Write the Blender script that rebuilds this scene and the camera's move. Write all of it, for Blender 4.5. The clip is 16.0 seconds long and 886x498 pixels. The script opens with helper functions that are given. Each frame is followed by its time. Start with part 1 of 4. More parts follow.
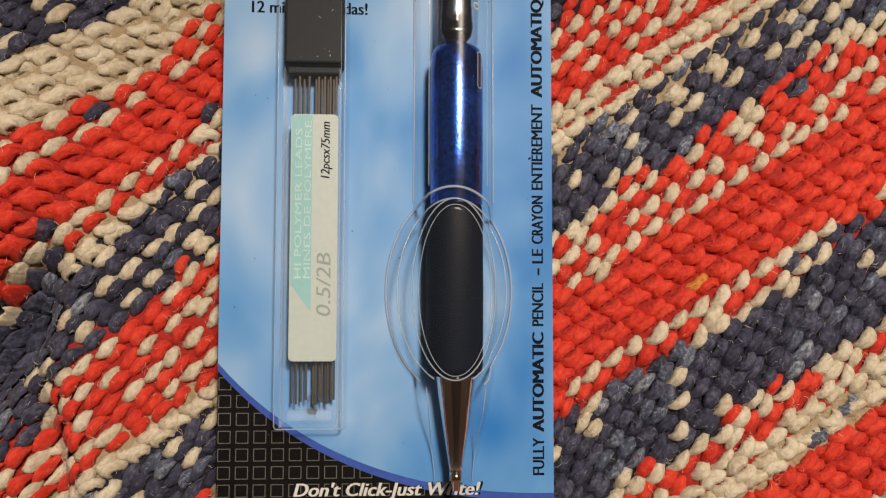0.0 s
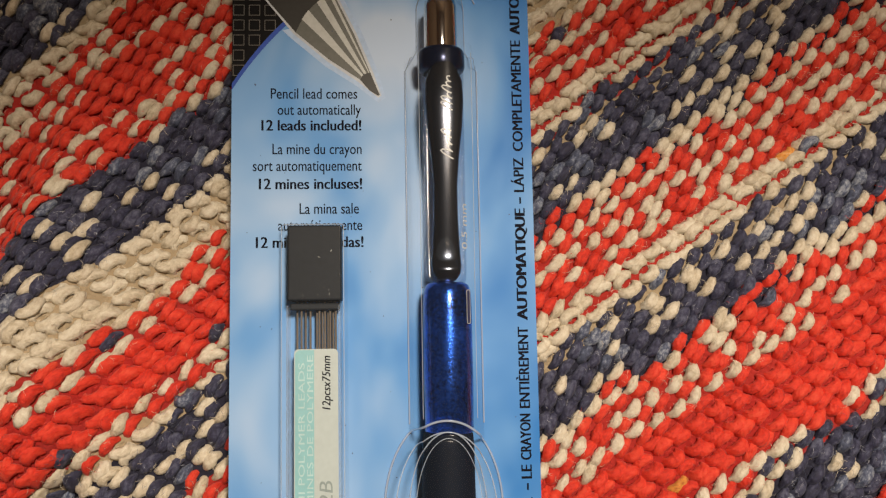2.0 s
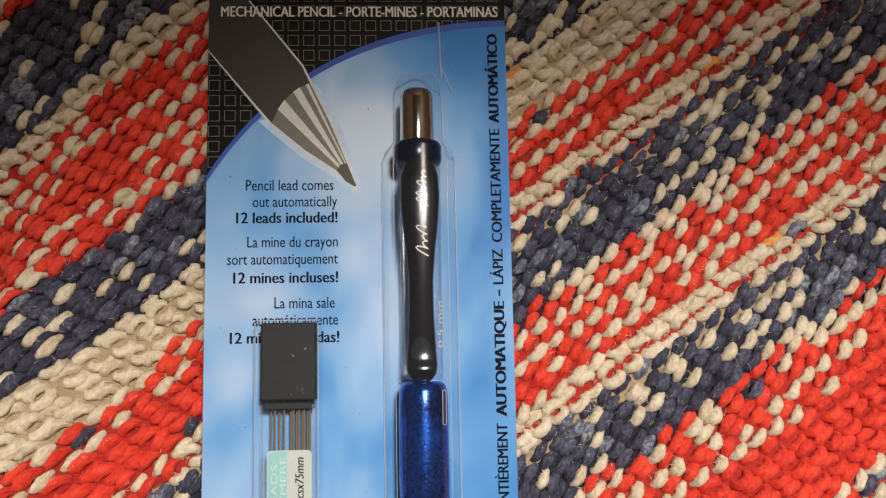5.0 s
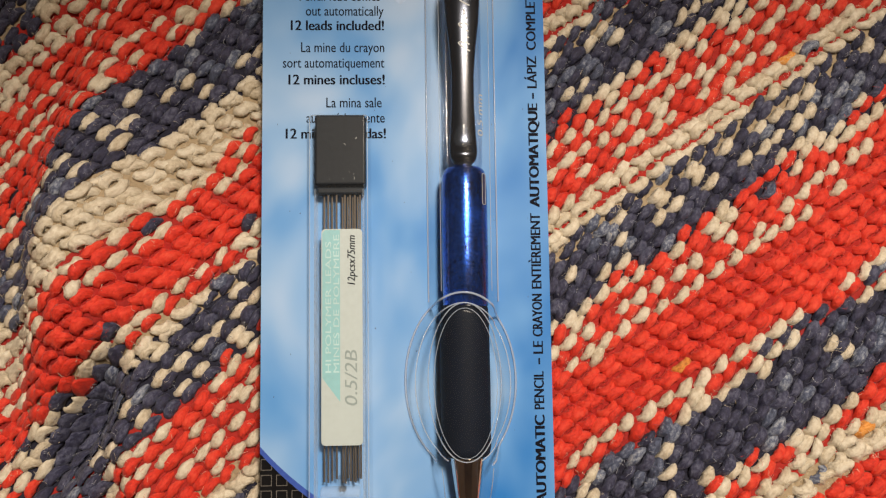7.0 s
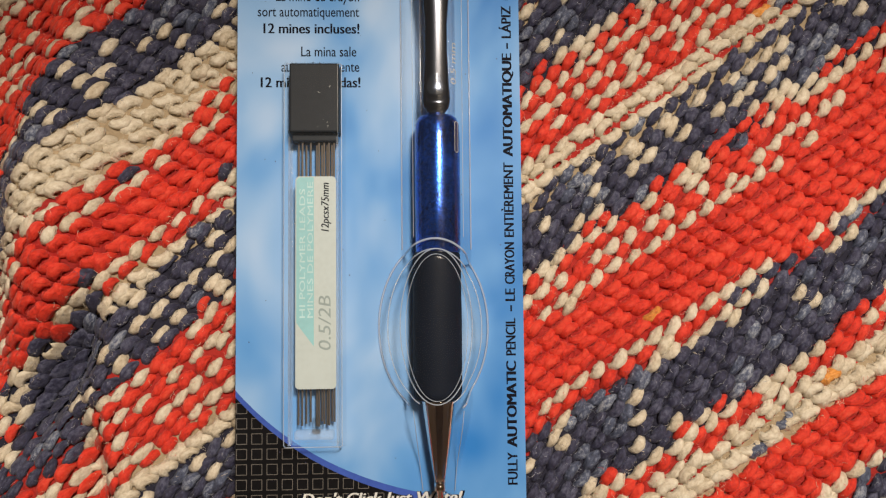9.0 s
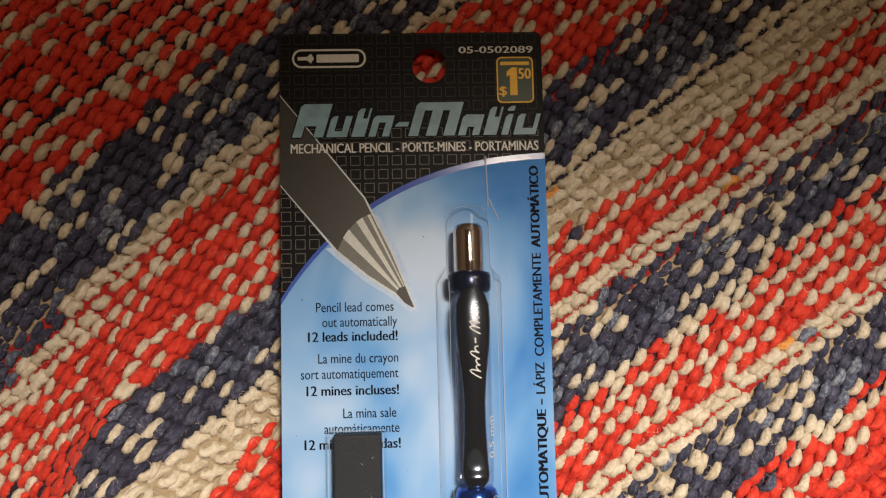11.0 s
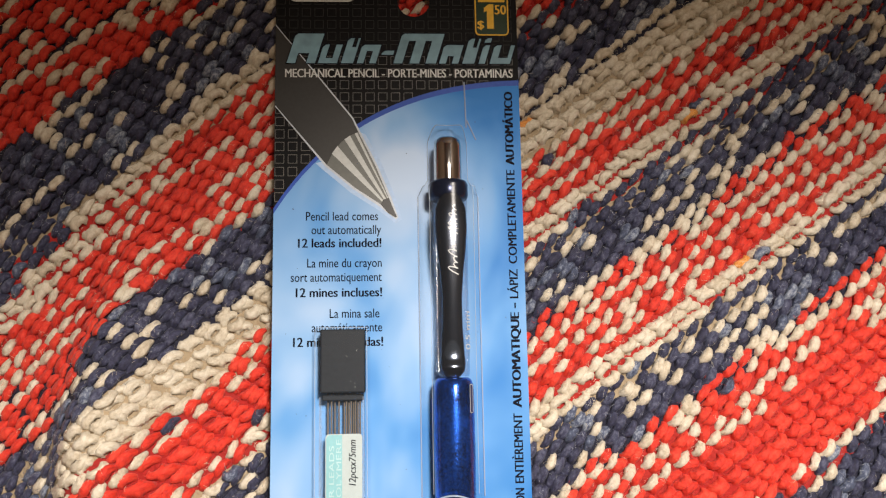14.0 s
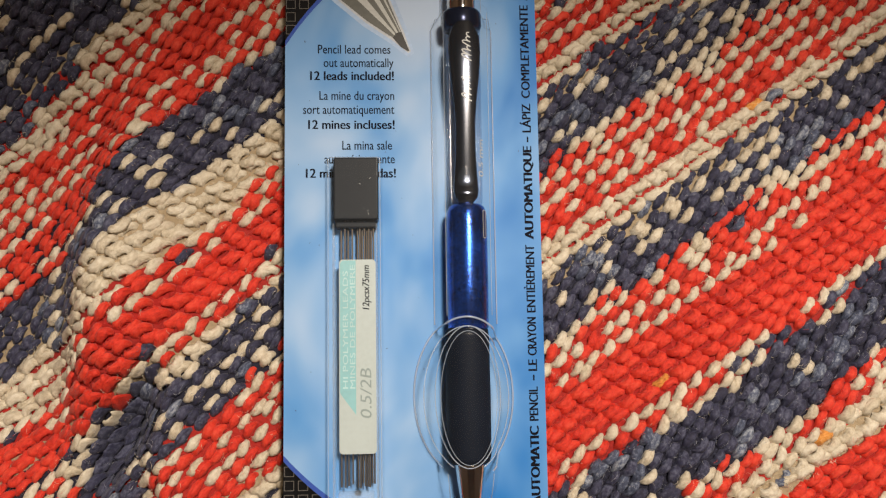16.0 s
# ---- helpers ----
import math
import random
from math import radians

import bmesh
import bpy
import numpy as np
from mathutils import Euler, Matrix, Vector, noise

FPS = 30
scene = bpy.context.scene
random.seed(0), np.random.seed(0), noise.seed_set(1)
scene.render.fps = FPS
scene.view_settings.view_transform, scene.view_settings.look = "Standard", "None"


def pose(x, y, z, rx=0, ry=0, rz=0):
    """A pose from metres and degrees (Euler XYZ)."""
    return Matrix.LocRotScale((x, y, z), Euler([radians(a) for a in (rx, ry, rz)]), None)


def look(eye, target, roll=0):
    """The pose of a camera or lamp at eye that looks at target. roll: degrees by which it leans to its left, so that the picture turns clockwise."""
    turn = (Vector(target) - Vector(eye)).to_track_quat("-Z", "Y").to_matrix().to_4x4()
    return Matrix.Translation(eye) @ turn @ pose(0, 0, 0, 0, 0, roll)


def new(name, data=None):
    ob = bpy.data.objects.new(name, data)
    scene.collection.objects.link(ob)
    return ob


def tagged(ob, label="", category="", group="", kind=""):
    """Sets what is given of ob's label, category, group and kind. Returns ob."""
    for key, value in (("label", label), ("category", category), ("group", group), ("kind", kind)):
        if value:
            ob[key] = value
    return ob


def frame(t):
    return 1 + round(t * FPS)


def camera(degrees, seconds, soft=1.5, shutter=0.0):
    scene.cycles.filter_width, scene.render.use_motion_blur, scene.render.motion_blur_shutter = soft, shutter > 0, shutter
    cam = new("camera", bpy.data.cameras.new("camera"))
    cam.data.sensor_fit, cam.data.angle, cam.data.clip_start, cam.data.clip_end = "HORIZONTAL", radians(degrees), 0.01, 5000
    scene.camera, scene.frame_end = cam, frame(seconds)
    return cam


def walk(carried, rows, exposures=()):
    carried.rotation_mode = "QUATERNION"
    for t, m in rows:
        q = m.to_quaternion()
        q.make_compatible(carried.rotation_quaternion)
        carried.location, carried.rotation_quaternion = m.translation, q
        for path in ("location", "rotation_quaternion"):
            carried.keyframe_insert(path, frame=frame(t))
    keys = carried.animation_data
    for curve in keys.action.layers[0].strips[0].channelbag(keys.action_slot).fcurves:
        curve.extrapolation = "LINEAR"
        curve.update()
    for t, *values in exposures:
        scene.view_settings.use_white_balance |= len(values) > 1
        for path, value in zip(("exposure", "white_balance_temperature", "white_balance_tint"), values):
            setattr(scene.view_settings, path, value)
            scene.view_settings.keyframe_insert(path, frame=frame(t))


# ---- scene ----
LIFT = 0.032          # the card's face above the floor
cam = camera(54.0, 16.0, soft=1.25)
ROWS = [
    (0.0, 0.00012, 0.04871, 0.17685, 3.826, -3.584, 0.092),
    (0.5, 0.00047, 0.05110, 0.17852, 3.730, -3.292, 0.098),
    (1.0, 0.00366, 0.05951, 0.18634, 4.362, -3.144, -0.250),
    (1.5, -0.00179, 0.07170, 0.18739, 4.726, -3.455, -0.588),
    (2.0, 0.00027, 0.08792, 0.19279, 6.104, -3.713, -1.012),
    (2.5, -0.00347, 0.10211, 0.19299, 6.989, -3.922, -1.148),
    (3.0, -0.00036, 0.12435, 0.19765, 6.717, -3.378, -0.965),
    (3.2, -0.00127, 0.12747, 0.19727, 6.720, -3.426, -0.984),
    (3.6, -0.00033, 0.13374, 0.19767, 7.246, -3.469, -1.058),
    (4.0, 0.00210, 0.13105, 0.19601, 7.518, -3.421, -1.096),
    (4.4, 0.00506, 0.12248, 0.19357, 7.557, -3.293, -1.104),
    (4.8, 0.00762, 0.11113, 0.19162, 7.388, -3.099, -1.091),
    (5.3, 0.00879, 0.09776, 0.19179, 6.918, -2.780, -1.055),
    (5.5, 0.00922, 0.09433, 0.19266, 6.811, -2.799, -1.033),
    (6.0, 0.00707, 0.08177, 0.19460, 6.179, -2.537, -1.009),
    (6.5, -0.00201, 0.07437, 0.19872, 6.063, -2.412, -0.836),
    (7.0, 0.00012, 0.06292, 0.20342, 5.520, -2.339, -0.748),
    (7.5, -0.00065, 0.05332, 0.20929, 4.993, -2.453, -0.750),
    (8.0, 0.00321, 0.03504, 0.20116, 4.466, -2.479, -0.509),
    (8.5, 0.00391, 0.03831, 0.20046, 3.976, -2.708, -0.366),
    (9.0, 0.00564, 0.05629, 0.20543, 3.886, -2.518, -0.579),
    (9.5, 0.00743, 0.07430, 0.20340, 3.560, -2.354, -0.711),
    (10.0, 0.00176, 0.09830, 0.20985, 3.924, -2.340, -1.070),
    (10.2, 0.00186, 0.10772, 0.21373, 4.131, -2.198, -1.159),
    (10.6, -0.00052, 0.12624, 0.21744, 4.247, -2.155, -1.301),
    (11.0, -0.00235, 0.13853, 0.21845, 5.132, -2.336, -1.361),
    (11.4, -0.00337, 0.14492, 0.21792, 6.377, -2.634, -1.369),
    (11.8, -0.00334, 0.14574, 0.21700, 7.569, -2.941, -1.355),
    (12.3, -0.00142, 0.13945, 0.21708, 8.359, -3.178, -1.353),
    (12.5, -0.00089, 0.13596, 0.21530, 8.552, -3.350, -1.374),
    (13.0, 0.00274, 0.12296, 0.21990, 9.160, -3.248, -1.394),
    (13.5, -0.00351, 0.10694, 0.22999, 9.059, -3.382, -1.148),
    (14.0, -0.00198, 0.09868, 0.23130, 8.896, -3.230, -1.032),
    (14.5, -0.00274, 0.08073, 0.22416, 7.465, -3.376, -0.965),
    (15.0, -0.00421, 0.07096, 0.22145, 6.703, -3.403, -0.982),
    (15.5, -0.00475, 0.06932, 0.22690, 6.491, -3.391, -0.968),
    (16.0, -0.00600, 0.06528, 0.22694, 6.224, -3.349, -0.872),
]

walk(cam, [(t, pose(x, y, z + LIFT, rx, ry, rz)) for t, x, y, z, rx, ry, rz in ROWS],
     exposures=[(0.0, -0.1, 6550, 10), (1.5, -0.02, 6600, 10), (3.2, 0.12, 6450, 10), (5.5, 0.22, 6150, 10), (7.0, 0.07, 6450, 10), (9.0, 0.02, 6350, 10), (10.2, 0.1, 6400, 10),
                (12.3, 0.66, 6150, 10), (13.5, 0.6, 5850, 10), (14.5, 0.42, 5950, 10), (16.0, 0.09, 6300, 10)])

# ---- light: one shaded lamp above the far end of the card, a dim room behind it ----
world = bpy.data.worlds.new("room_air")
scene.world = world
world.use_nodes = True
world.node_tree.nodes["Background"].inputs[0].default_value = (1.0, 0.85, 0.7, 1)
world.node_tree.nodes["Background"].inputs[1].default_value = 0.06

lamp_data = bpy.data.lights.new("reading_lamp", "SPOT")
lamp_data.energy, lamp_data.color = 18.8, (1.0, 0.86, 0.70)
lamp_data.spot_size, lamp_data.spot_blend, lamp_data.shadow_soft_size = radians(84.0), 0.42, 0.04
lamp = new("reading_lamp", lamp_data)
lamp.matrix_world = look((0.10, 0.26, 0.63), (0.055, -0.385, LIFT))

# added warm fill from overhead, no known lamp: lifts dark tones and walls
fill_data = bpy.data.lights.new("fill_light", "AREA")
fill_data.energy, fill_data.color, fill_data.size = 7.0, (1.0, 0.76, 0.5), 0.5
fill_lamp = new("fill_light", fill_data)
fill_lamp.location = (0.35, 0.5, 2.36)


# ---- materials ----
def material(name):
    m = bpy.data.materials.new(name)
    m.use_nodes = True
    nt = m.node_tree
    return m, nt, nt.nodes["Principled BSDF"]


def node(nt, kind, **values):
    n = nt.nodes.new(kind)
    for key, value in values.items():
        n.inputs[key.replace("_", " ")].default_value = value
    return n


def ramp(nt, source, stops):
    r = nt.nodes.new("ShaderNodeValToRGB")
    while len(r.color_ramp.elements) < len(stops):
        r.color_ramp.elements.new(0.5)
    for e, (at, colour) in zip(r.color_ramp.elements, stops):
        e.position, e.color = at, (*colour, 1)
    nt.links.new(source, r.inputs[0])
    return r


def plain(name, colour, rough=0.45, metal=0.0, grain=0.12, scale=900.0, bump=0.0, coat=0.0, shine=0.5):
    """A surface with a little unevenness in tone, gloss and relief."""
    m, nt, b = material(name)
    tc = nt.nodes.new("ShaderNodeTexCoord")
    fine = node(nt, "ShaderNodeTexNoise", Scale=scale, Detail=4.0)
    broad = node(nt, "ShaderNodeTexNoise", Scale=scale / 14, Detail=3.0)
    nt.links.new(tc.outputs["Object"], fine.inputs["Vector"])
    nt.links.new(tc.outputs["Object"], broad.inputs["Vector"])
    both = nt.nodes.new("ShaderNodeMath")
    both.operation = "ADD"
    nt.links.new(fine.outputs[0], both.inputs[0])
    nt.links.new(broad.outputs[0], both.inputs[1])
    lo, hi = [max(0.0, c * (1 - grain)) for c in colour], [min(1.0, c * (1 + grain)) for c in colour]
    half = nt.nodes.new("ShaderNodeMath")
    half.operation = "MULTIPLY"
    half.inputs[1].default_value = 0.5
    nt.links.new(both.outputs[0], half.inputs[0])
    r = ramp(nt, half.outputs[0], [(0.35, lo), (0.65, hi)])
    nt.links.new(r.outputs[0], b.inputs["Base Color"])
    b.inputs["Roughness"].default_value, b.inputs["Metallic"].default_value = rough, metal
    b.inputs["Coat Weight"].default_value = coat
    b.inputs["Specular IOR Level"].default_value = shine
    b.inputs["Coat Roughness"].default_value = 0.12
    if bump:
        bp = node(nt, "ShaderNodeBump", Strength=bump, Distance=0.0003)
        nt.links.new(half.outputs[0], bp.inputs["Height"])
        nt.links.new(bp.outputs[0], b.inputs["Normal"])
    return m


def yarn(name, dark, mid, light):
    """Spun acrylic: plies twisted round the strand, fuzz, each stitch a little different."""
    m, nt, b = material(name)
    uv = nt.nodes.new("ShaderNodeUVMap")
    geo = nt.nodes.new("ShaderNodeNewGeometry")
    tc = nt.nodes.new("ShaderNodeTexCoord")
    # fibres run along the strand and turn slowly round it
    lean = nt.nodes.new("ShaderNodeMapping")
    lean.inputs["Rotation"].default_value = (0, 0, radians(38))
    lean.inputs["Scale"].default_value = (5.5, 10.0, 1.0)
    nt.links.new(uv.outputs[0], lean.inputs[0])
    own = node(nt, "ShaderNodeCombineXYZ")
    far = nt.nodes.new("ShaderNodeMath")
    far.operation = "MULTIPLY"
    far.inputs[1].default_value = 97.0
    nt.links.new(geo.outputs["Random Per Island"], far.inputs[0])
    nt.links.new(far.outputs[0], own.inputs[2])
    shift = nt.nodes.new("ShaderNodeVectorMath")
    shift.operation = "ADD"
    nt.links.new(lean.outputs[0], shift.inputs[0])
    nt.links.new(own.outputs[0], shift.inputs[1])
    fibre = node(nt, "ShaderNodeTexNoise", Scale=1.0, Detail=4.0, Roughness=0.65)
    nt.links.new(shift.outputs[0], fibre.inputs["Vector"])
    fuzz = node(nt, "ShaderNodeTexNoise", Scale=2300.0, Detail=5.0, Roughness=0.75)
    nt.links.new(tc.outputs["Object"], fuzz.inputs["Vector"])
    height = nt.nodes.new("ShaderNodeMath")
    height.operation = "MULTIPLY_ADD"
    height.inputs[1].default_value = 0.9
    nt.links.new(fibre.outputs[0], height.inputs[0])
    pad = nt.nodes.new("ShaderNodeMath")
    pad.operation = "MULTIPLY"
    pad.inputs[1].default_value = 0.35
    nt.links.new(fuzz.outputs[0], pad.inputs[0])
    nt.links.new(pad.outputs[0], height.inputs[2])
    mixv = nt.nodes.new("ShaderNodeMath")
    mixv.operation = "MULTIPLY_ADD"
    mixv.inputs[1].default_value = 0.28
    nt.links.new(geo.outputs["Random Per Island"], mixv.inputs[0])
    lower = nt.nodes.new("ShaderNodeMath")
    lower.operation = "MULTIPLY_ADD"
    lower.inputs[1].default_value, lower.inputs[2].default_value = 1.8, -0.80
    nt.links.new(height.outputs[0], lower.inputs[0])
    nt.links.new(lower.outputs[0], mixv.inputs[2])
    # relief shading painted in: grooves darker, raised fibres paler, besides each stitch's own tone
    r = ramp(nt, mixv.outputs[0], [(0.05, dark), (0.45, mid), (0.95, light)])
    nt.links.new(r.outputs[0], b.inputs["Base Color"])
    b.inputs["Roughness"].default_value = 0.6
    b.inputs["Sheen Weight"].default_value = 0.08
    b.inputs["Sheen Roughness"].default_value = 0.4
    b.inputs["Specular IOR Level"].default_value = 0.5
    bp = node(nt, "ShaderNodeBump", Strength=0.9, Distance=0.0006)
    nt.links.new(height.outputs[0], bp.inputs["Height"])
    nt.links.new(bp.outputs[0], b.inputs["Normal"])
    return m


def clear(name, tint=(0.97, 0.98, 1.0), rough=0.04, gloss=1.0, ior=1.5, bump=0.0, cloudy=0.008):
    """Thin clear plastic: it lets light straight through and gleams by Fresnel."""
    m, nt, b = material(name)
    nt.nodes.remove(b)
    out = nt.nodes["Material Output"]
    through_ = node(nt, "ShaderNodeBsdfTransparent", Color=(*tint, 1))
    shine = node(nt, "ShaderNodeBsdfGlossy", Color=(1, 1, 1, 1), Roughness=rough)
    fr = node(nt, "ShaderNodeFresnel", IOR=ior)
    mx = nt.nodes.new("ShaderNodeMixShader")
    weak = nt.nodes.new("ShaderNodeMath")
    weak.operation = "MULTIPLY"
    weak.inputs[1].default_value = gloss
    nt.links.new(fr.outputs[0], weak.inputs[0])
    nt.links.new(weak.outputs[0], mx.inputs[0])
    nt.links.new(through_.outputs[0], mx.inputs[1])
    nt.links.new(shine.outputs[0], mx.inputs[2])
    # diffuse haze; higher values paint pale reflections along edges
    haze = node(nt, "ShaderNodeBsdfDiffuse", Color=(0.62, 0.72, 0.86, 1))
    veil = nt.nodes.new("ShaderNodeMixShader")
    veil.inputs[0].default_value = cloudy
    nt.links.new(mx.outputs[0], veil.inputs[1])
    nt.links.new(haze.outputs[0], veil.inputs[2])
    nt.links.new(veil.outputs[0], out.inputs["Surface"])
    if bump:
        tc = nt.nodes.new("ShaderNodeTexCoord")
        nz = node(nt, "ShaderNodeTexNoise", Scale=160.0, Detail=2.0)
        bp = node(nt, "ShaderNodeBump", Strength=bump, Distance=0.0006)
        nt.links.new(tc.outputs["Object"], nz.inputs["Vector"])
        nt.links.new(nz.outputs[0], bp.inputs["Height"])
        nt.links.new(bp.outputs[0], shine.inputs["Normal"])
        nt.links.new(bp.outputs[0], fr.inputs["Normal"])
    return m


def sky_print(name):
    """Printed clouds: soft pale streaks over a blue that deepens to the right."""
    m, nt, b = material(name)
    tc = nt.nodes.new("ShaderNodeTexCoord")
    mp = nt.nodes.new("ShaderNodeMapping")
    mp.inputs["Scale"].default_value = (26, 17, 1)
    mp.inputs["Rotation"].default_value = (0, 0, radians(-24))
    nt.links.new(tc.outputs["Object"], mp.inputs[0])
    nz = node(nt, "ShaderNodeTexNoise", Scale=1.35, Detail=3.0, Roughness=0.45, Distortion=0.35)
    nt.links.new(mp.outputs[0], nz.inputs["Vector"])
    sep = nt.nodes.new("ShaderNodeSeparateXYZ")
    nt.links.new(tc.outputs["Object"], sep.inputs[0])
    side = nt.nodes.new("ShaderNodeMapRange")
    side.inputs["From Min"].default_value, side.inputs["From Max"].default_value = 0.012, 0.034
    side.inputs["To Min"].default_value, side.inputs["To Max"].default_value = 0.0, 0.16
    nt.links.new(sep.outputs[0], side.inputs[0])
    sub = nt.nodes.new("ShaderNodeMath")
    sub.operation = "SUBTRACT"
    nt.links.new(nz.outputs[0], sub.inputs[0])
    nt.links.new(side.outputs[0], sub.inputs[1])
    total = sub
    # the larger clouds and clear patches: x, y, half width, half height in mm, paler or deeper
    for x, y, wide, tall, tone in ((27, 97, 11, 17, -0.17), (28, 42, 10, 18, -0.10), (-10, 101, 9, 8, -0.13), (-28, 46, 10, 13, -0.08), (21, 24, 10, 8, -0.09),
                                   (2, 76, 9, 14, 0.11), (4, 158, 15, 13, 0.13), (-3, 126, 8, 11, 0.10), (-27, 101, 8, 10, 0.09), (27, 66, 7, 7, 0.09)):
        off = nt.nodes.new("ShaderNodeVectorMath")
        off.operation = "SUBTRACT"
        off.inputs[1].default_value = (x * 0.001, y * 0.001, 0)
        nt.links.new(tc.outputs["Object"], off.inputs[0])
        fit_ = nt.nodes.new("ShaderNodeVectorMath")
        fit_.operation = "MULTIPLY"
        fit_.inputs[1].default_value = (1000 / wide, 1000 / tall, 0)
        nt.links.new(off.outputs[0], fit_.inputs[0])
        size = nt.nodes.new("ShaderNodeVectorMath")
        size.operation = "LENGTH"
        nt.links.new(fit_.outputs[0], size.inputs[0])
        soft_ = nt.nodes.new("ShaderNodeMapRange")
        soft_.interpolation_type = "SMOOTHSTEP"
        soft_.inputs["From Min"].default_value, soft_.inputs["From Max"].default_value = 0.0, 1.0
        soft_.inputs["To Min"].default_value, soft_.inputs["To Max"].default_value = tone, 0.0
        nt.links.new(size.outputs["Value"], soft_.inputs[0])
        add = nt.nodes.new("ShaderNodeMath")
        nt.links.new(total.outputs[0], add.inputs[0])
        nt.links.new(soft_.outputs[0], add.inputs[1])
        total = add
    r = ramp(nt, total.outputs[0], [(0.24, (0.02, 0.18, 0.55)), (0.40, (0.11, 0.31, 0.67)), (0.54, (0.25, 0.44, 0.74)), (0.72, (0.48, 0.61, 0.82))])
    nt.links.new(r.outputs[0], b.inputs["Base Color"])
    b.inputs["Roughness"].default_value = 0.5
    b.inputs["Specular IOR Level"].default_value = 0.2
    return m


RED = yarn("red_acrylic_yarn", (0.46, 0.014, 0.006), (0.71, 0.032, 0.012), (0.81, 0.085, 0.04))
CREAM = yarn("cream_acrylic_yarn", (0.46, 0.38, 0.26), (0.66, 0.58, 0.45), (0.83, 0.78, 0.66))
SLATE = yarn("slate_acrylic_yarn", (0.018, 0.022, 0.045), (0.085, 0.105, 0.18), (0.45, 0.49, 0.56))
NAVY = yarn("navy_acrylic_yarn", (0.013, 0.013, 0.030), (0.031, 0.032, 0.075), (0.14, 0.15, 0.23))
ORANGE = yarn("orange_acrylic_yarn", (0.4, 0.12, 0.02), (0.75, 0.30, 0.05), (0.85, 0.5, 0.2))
WALL = plain("wall_paint", (0.42, 0.33, 0.25), 0.7, grain=0.06, scale=30)
FLOOR = plain("floor_wood", (0.22, 0.14, 0.08), 0.5, grain=0.25, scale=40)
BLACK_PRINT = plain("black_card_print", (0.007, 0.007, 0.008), 0.42, grain=0.3, shine=0.05)
CARD_EDGE = plain("card_board", (0.62, 0.62, 0.62), 0.7)
GRID_PRINT = plain("grey_print", (0.15, 0.14, 0.13), 0.4, shine=0.18)
SKY = sky_print("cloud_print")
RIM_PRINT = plain("violet_blue_print", (0.05, 0.10, 0.42), 0.35, coat=0.2, shine=0.05)
INK = plain("black_ink", (0.006, 0.007, 0.014), 0.6, shine=0.05)
WHITE_INK = plain("white_ink", (0.62, 0.63, 0.62), 0.4, shine=0.18)
STEEL_PRINT = plain("steel_blue_print", (0.20, 0.34, 0.42), 0.35, grain=0.25, scale=300, shine=0.18)
BARREL_PRINT = plain("charcoal_print", (0.030, 0.029, 0.028), 0.36, coat=0.2, shine=0.18)
GREY_PRINT = plain("mid_grey_print", (0.13, 0.135, 0.125), 0.36, shine=0.18)
PALE_PRINT = plain("pale_grey_print", (0.52, 0.54, 0.53), 0.36, shine=0.18)
HALO_PRINT = plain("white_halo_print", (0.52, 0.56, 0.62), 0.4, shine=0.18)
TAG_GREEN = plain("dark_green_print", (0.010, 0.032, 0.010), 0.35, shine=0.18)
TAG_YELLOW = plain("yellow_print", (0.85, 0.50, 0.03), 0.4, shine=0.18)
CHROME = plain("chrome", (0.80, 0.77, 0.74), 0.07, 1.0, grain=0.05)
BLACK_CHROME = plain("black_gloss_metal", (0.070, 0.078, 0.10), 0.16, 0.9, grain=0.1)
BLUE_METAL = plain("metallic_blue_lacquer", (0.012, 0.075, 0.44), 0.22, 0.85, grain=0.9, scale=1700, bump=0.3, coat=0.5)
COLLAR = plain("navy_gloss_lacquer", (0.010, 0.015, 0.045), 0.22, 0.6, grain=0.15)
RUBBER = plain("black_rubber", (0.005, 0.008, 0.017), 0.65, grain=0.2, bump=0.1, shine=0.1)
CAP_PLASTIC = plain("charcoal_plastic", (0.017, 0.020, 0.025), 0.5, grain=0.2, bump=0.1, shine=0.12)
LEAD = plain("graphite", (0.20, 0.17, 0.14), 0.4, 0.2)
LABEL_WHITE = plain("label_paper", (0.45, 0.52, 0.52), 0.5, grain=0.05)
LABEL_TEAL = plain("label_teal", (0.24, 0.50, 0.54), 0.5, grain=0.06)
LABEL_GREY = plain("label_grey_ink", (0.24, 0.30, 0.30), 0.5)
LABEL_PALE = plain("label_pale_ink", (0.42, 0.62, 0.64), 0.5)
BLISTER = clear("clear_blister_plastic", (0.985, 0.99, 0.995), 0.15, 0.12, 1.45, 0.02, 0.008)
# strong haze paints the bright lines that the shell's edges reflect
RIDGE = clear("edge_gleam_plastic", (0.96, 0.97, 0.99), 0.14, 0.5, 1.5, 0.0, 0.36)
CASE_PLASTIC = clear("clear_case_plastic", (0.985, 0.99, 0.995), 0.1, 0.4, 1.45)
BARREL_PLASTIC = clear("clear_barrel_plastic", (0.86, 0.90, 0.96), 0.12, 0.3, 1.45, 0.0, 0.02)
# extra haze in place of whitish reflections in the case walls
RAIL_PLASTIC = clear("rail_gleam_plastic", (0.97, 0.98, 0.99), 0.15, 0.4, 1.45, 0.0, 0.14)


# ---- mesh helpers ----
MM = 0.001


def part(name, bm, mat, parent=None, label="", smooth=False, kind=""):
    """Links a bmesh, in millimetres, as one mesh object under a thing or a part."""
    bmesh.ops.scale(bm, vec=(MM, MM, MM), verts=bm.verts)
    me = bpy.data.meshes.new(name)
    bm.to_mesh(me)
    bm.free()
    return hold(name, me, mat, parent, label, smooth, kind)


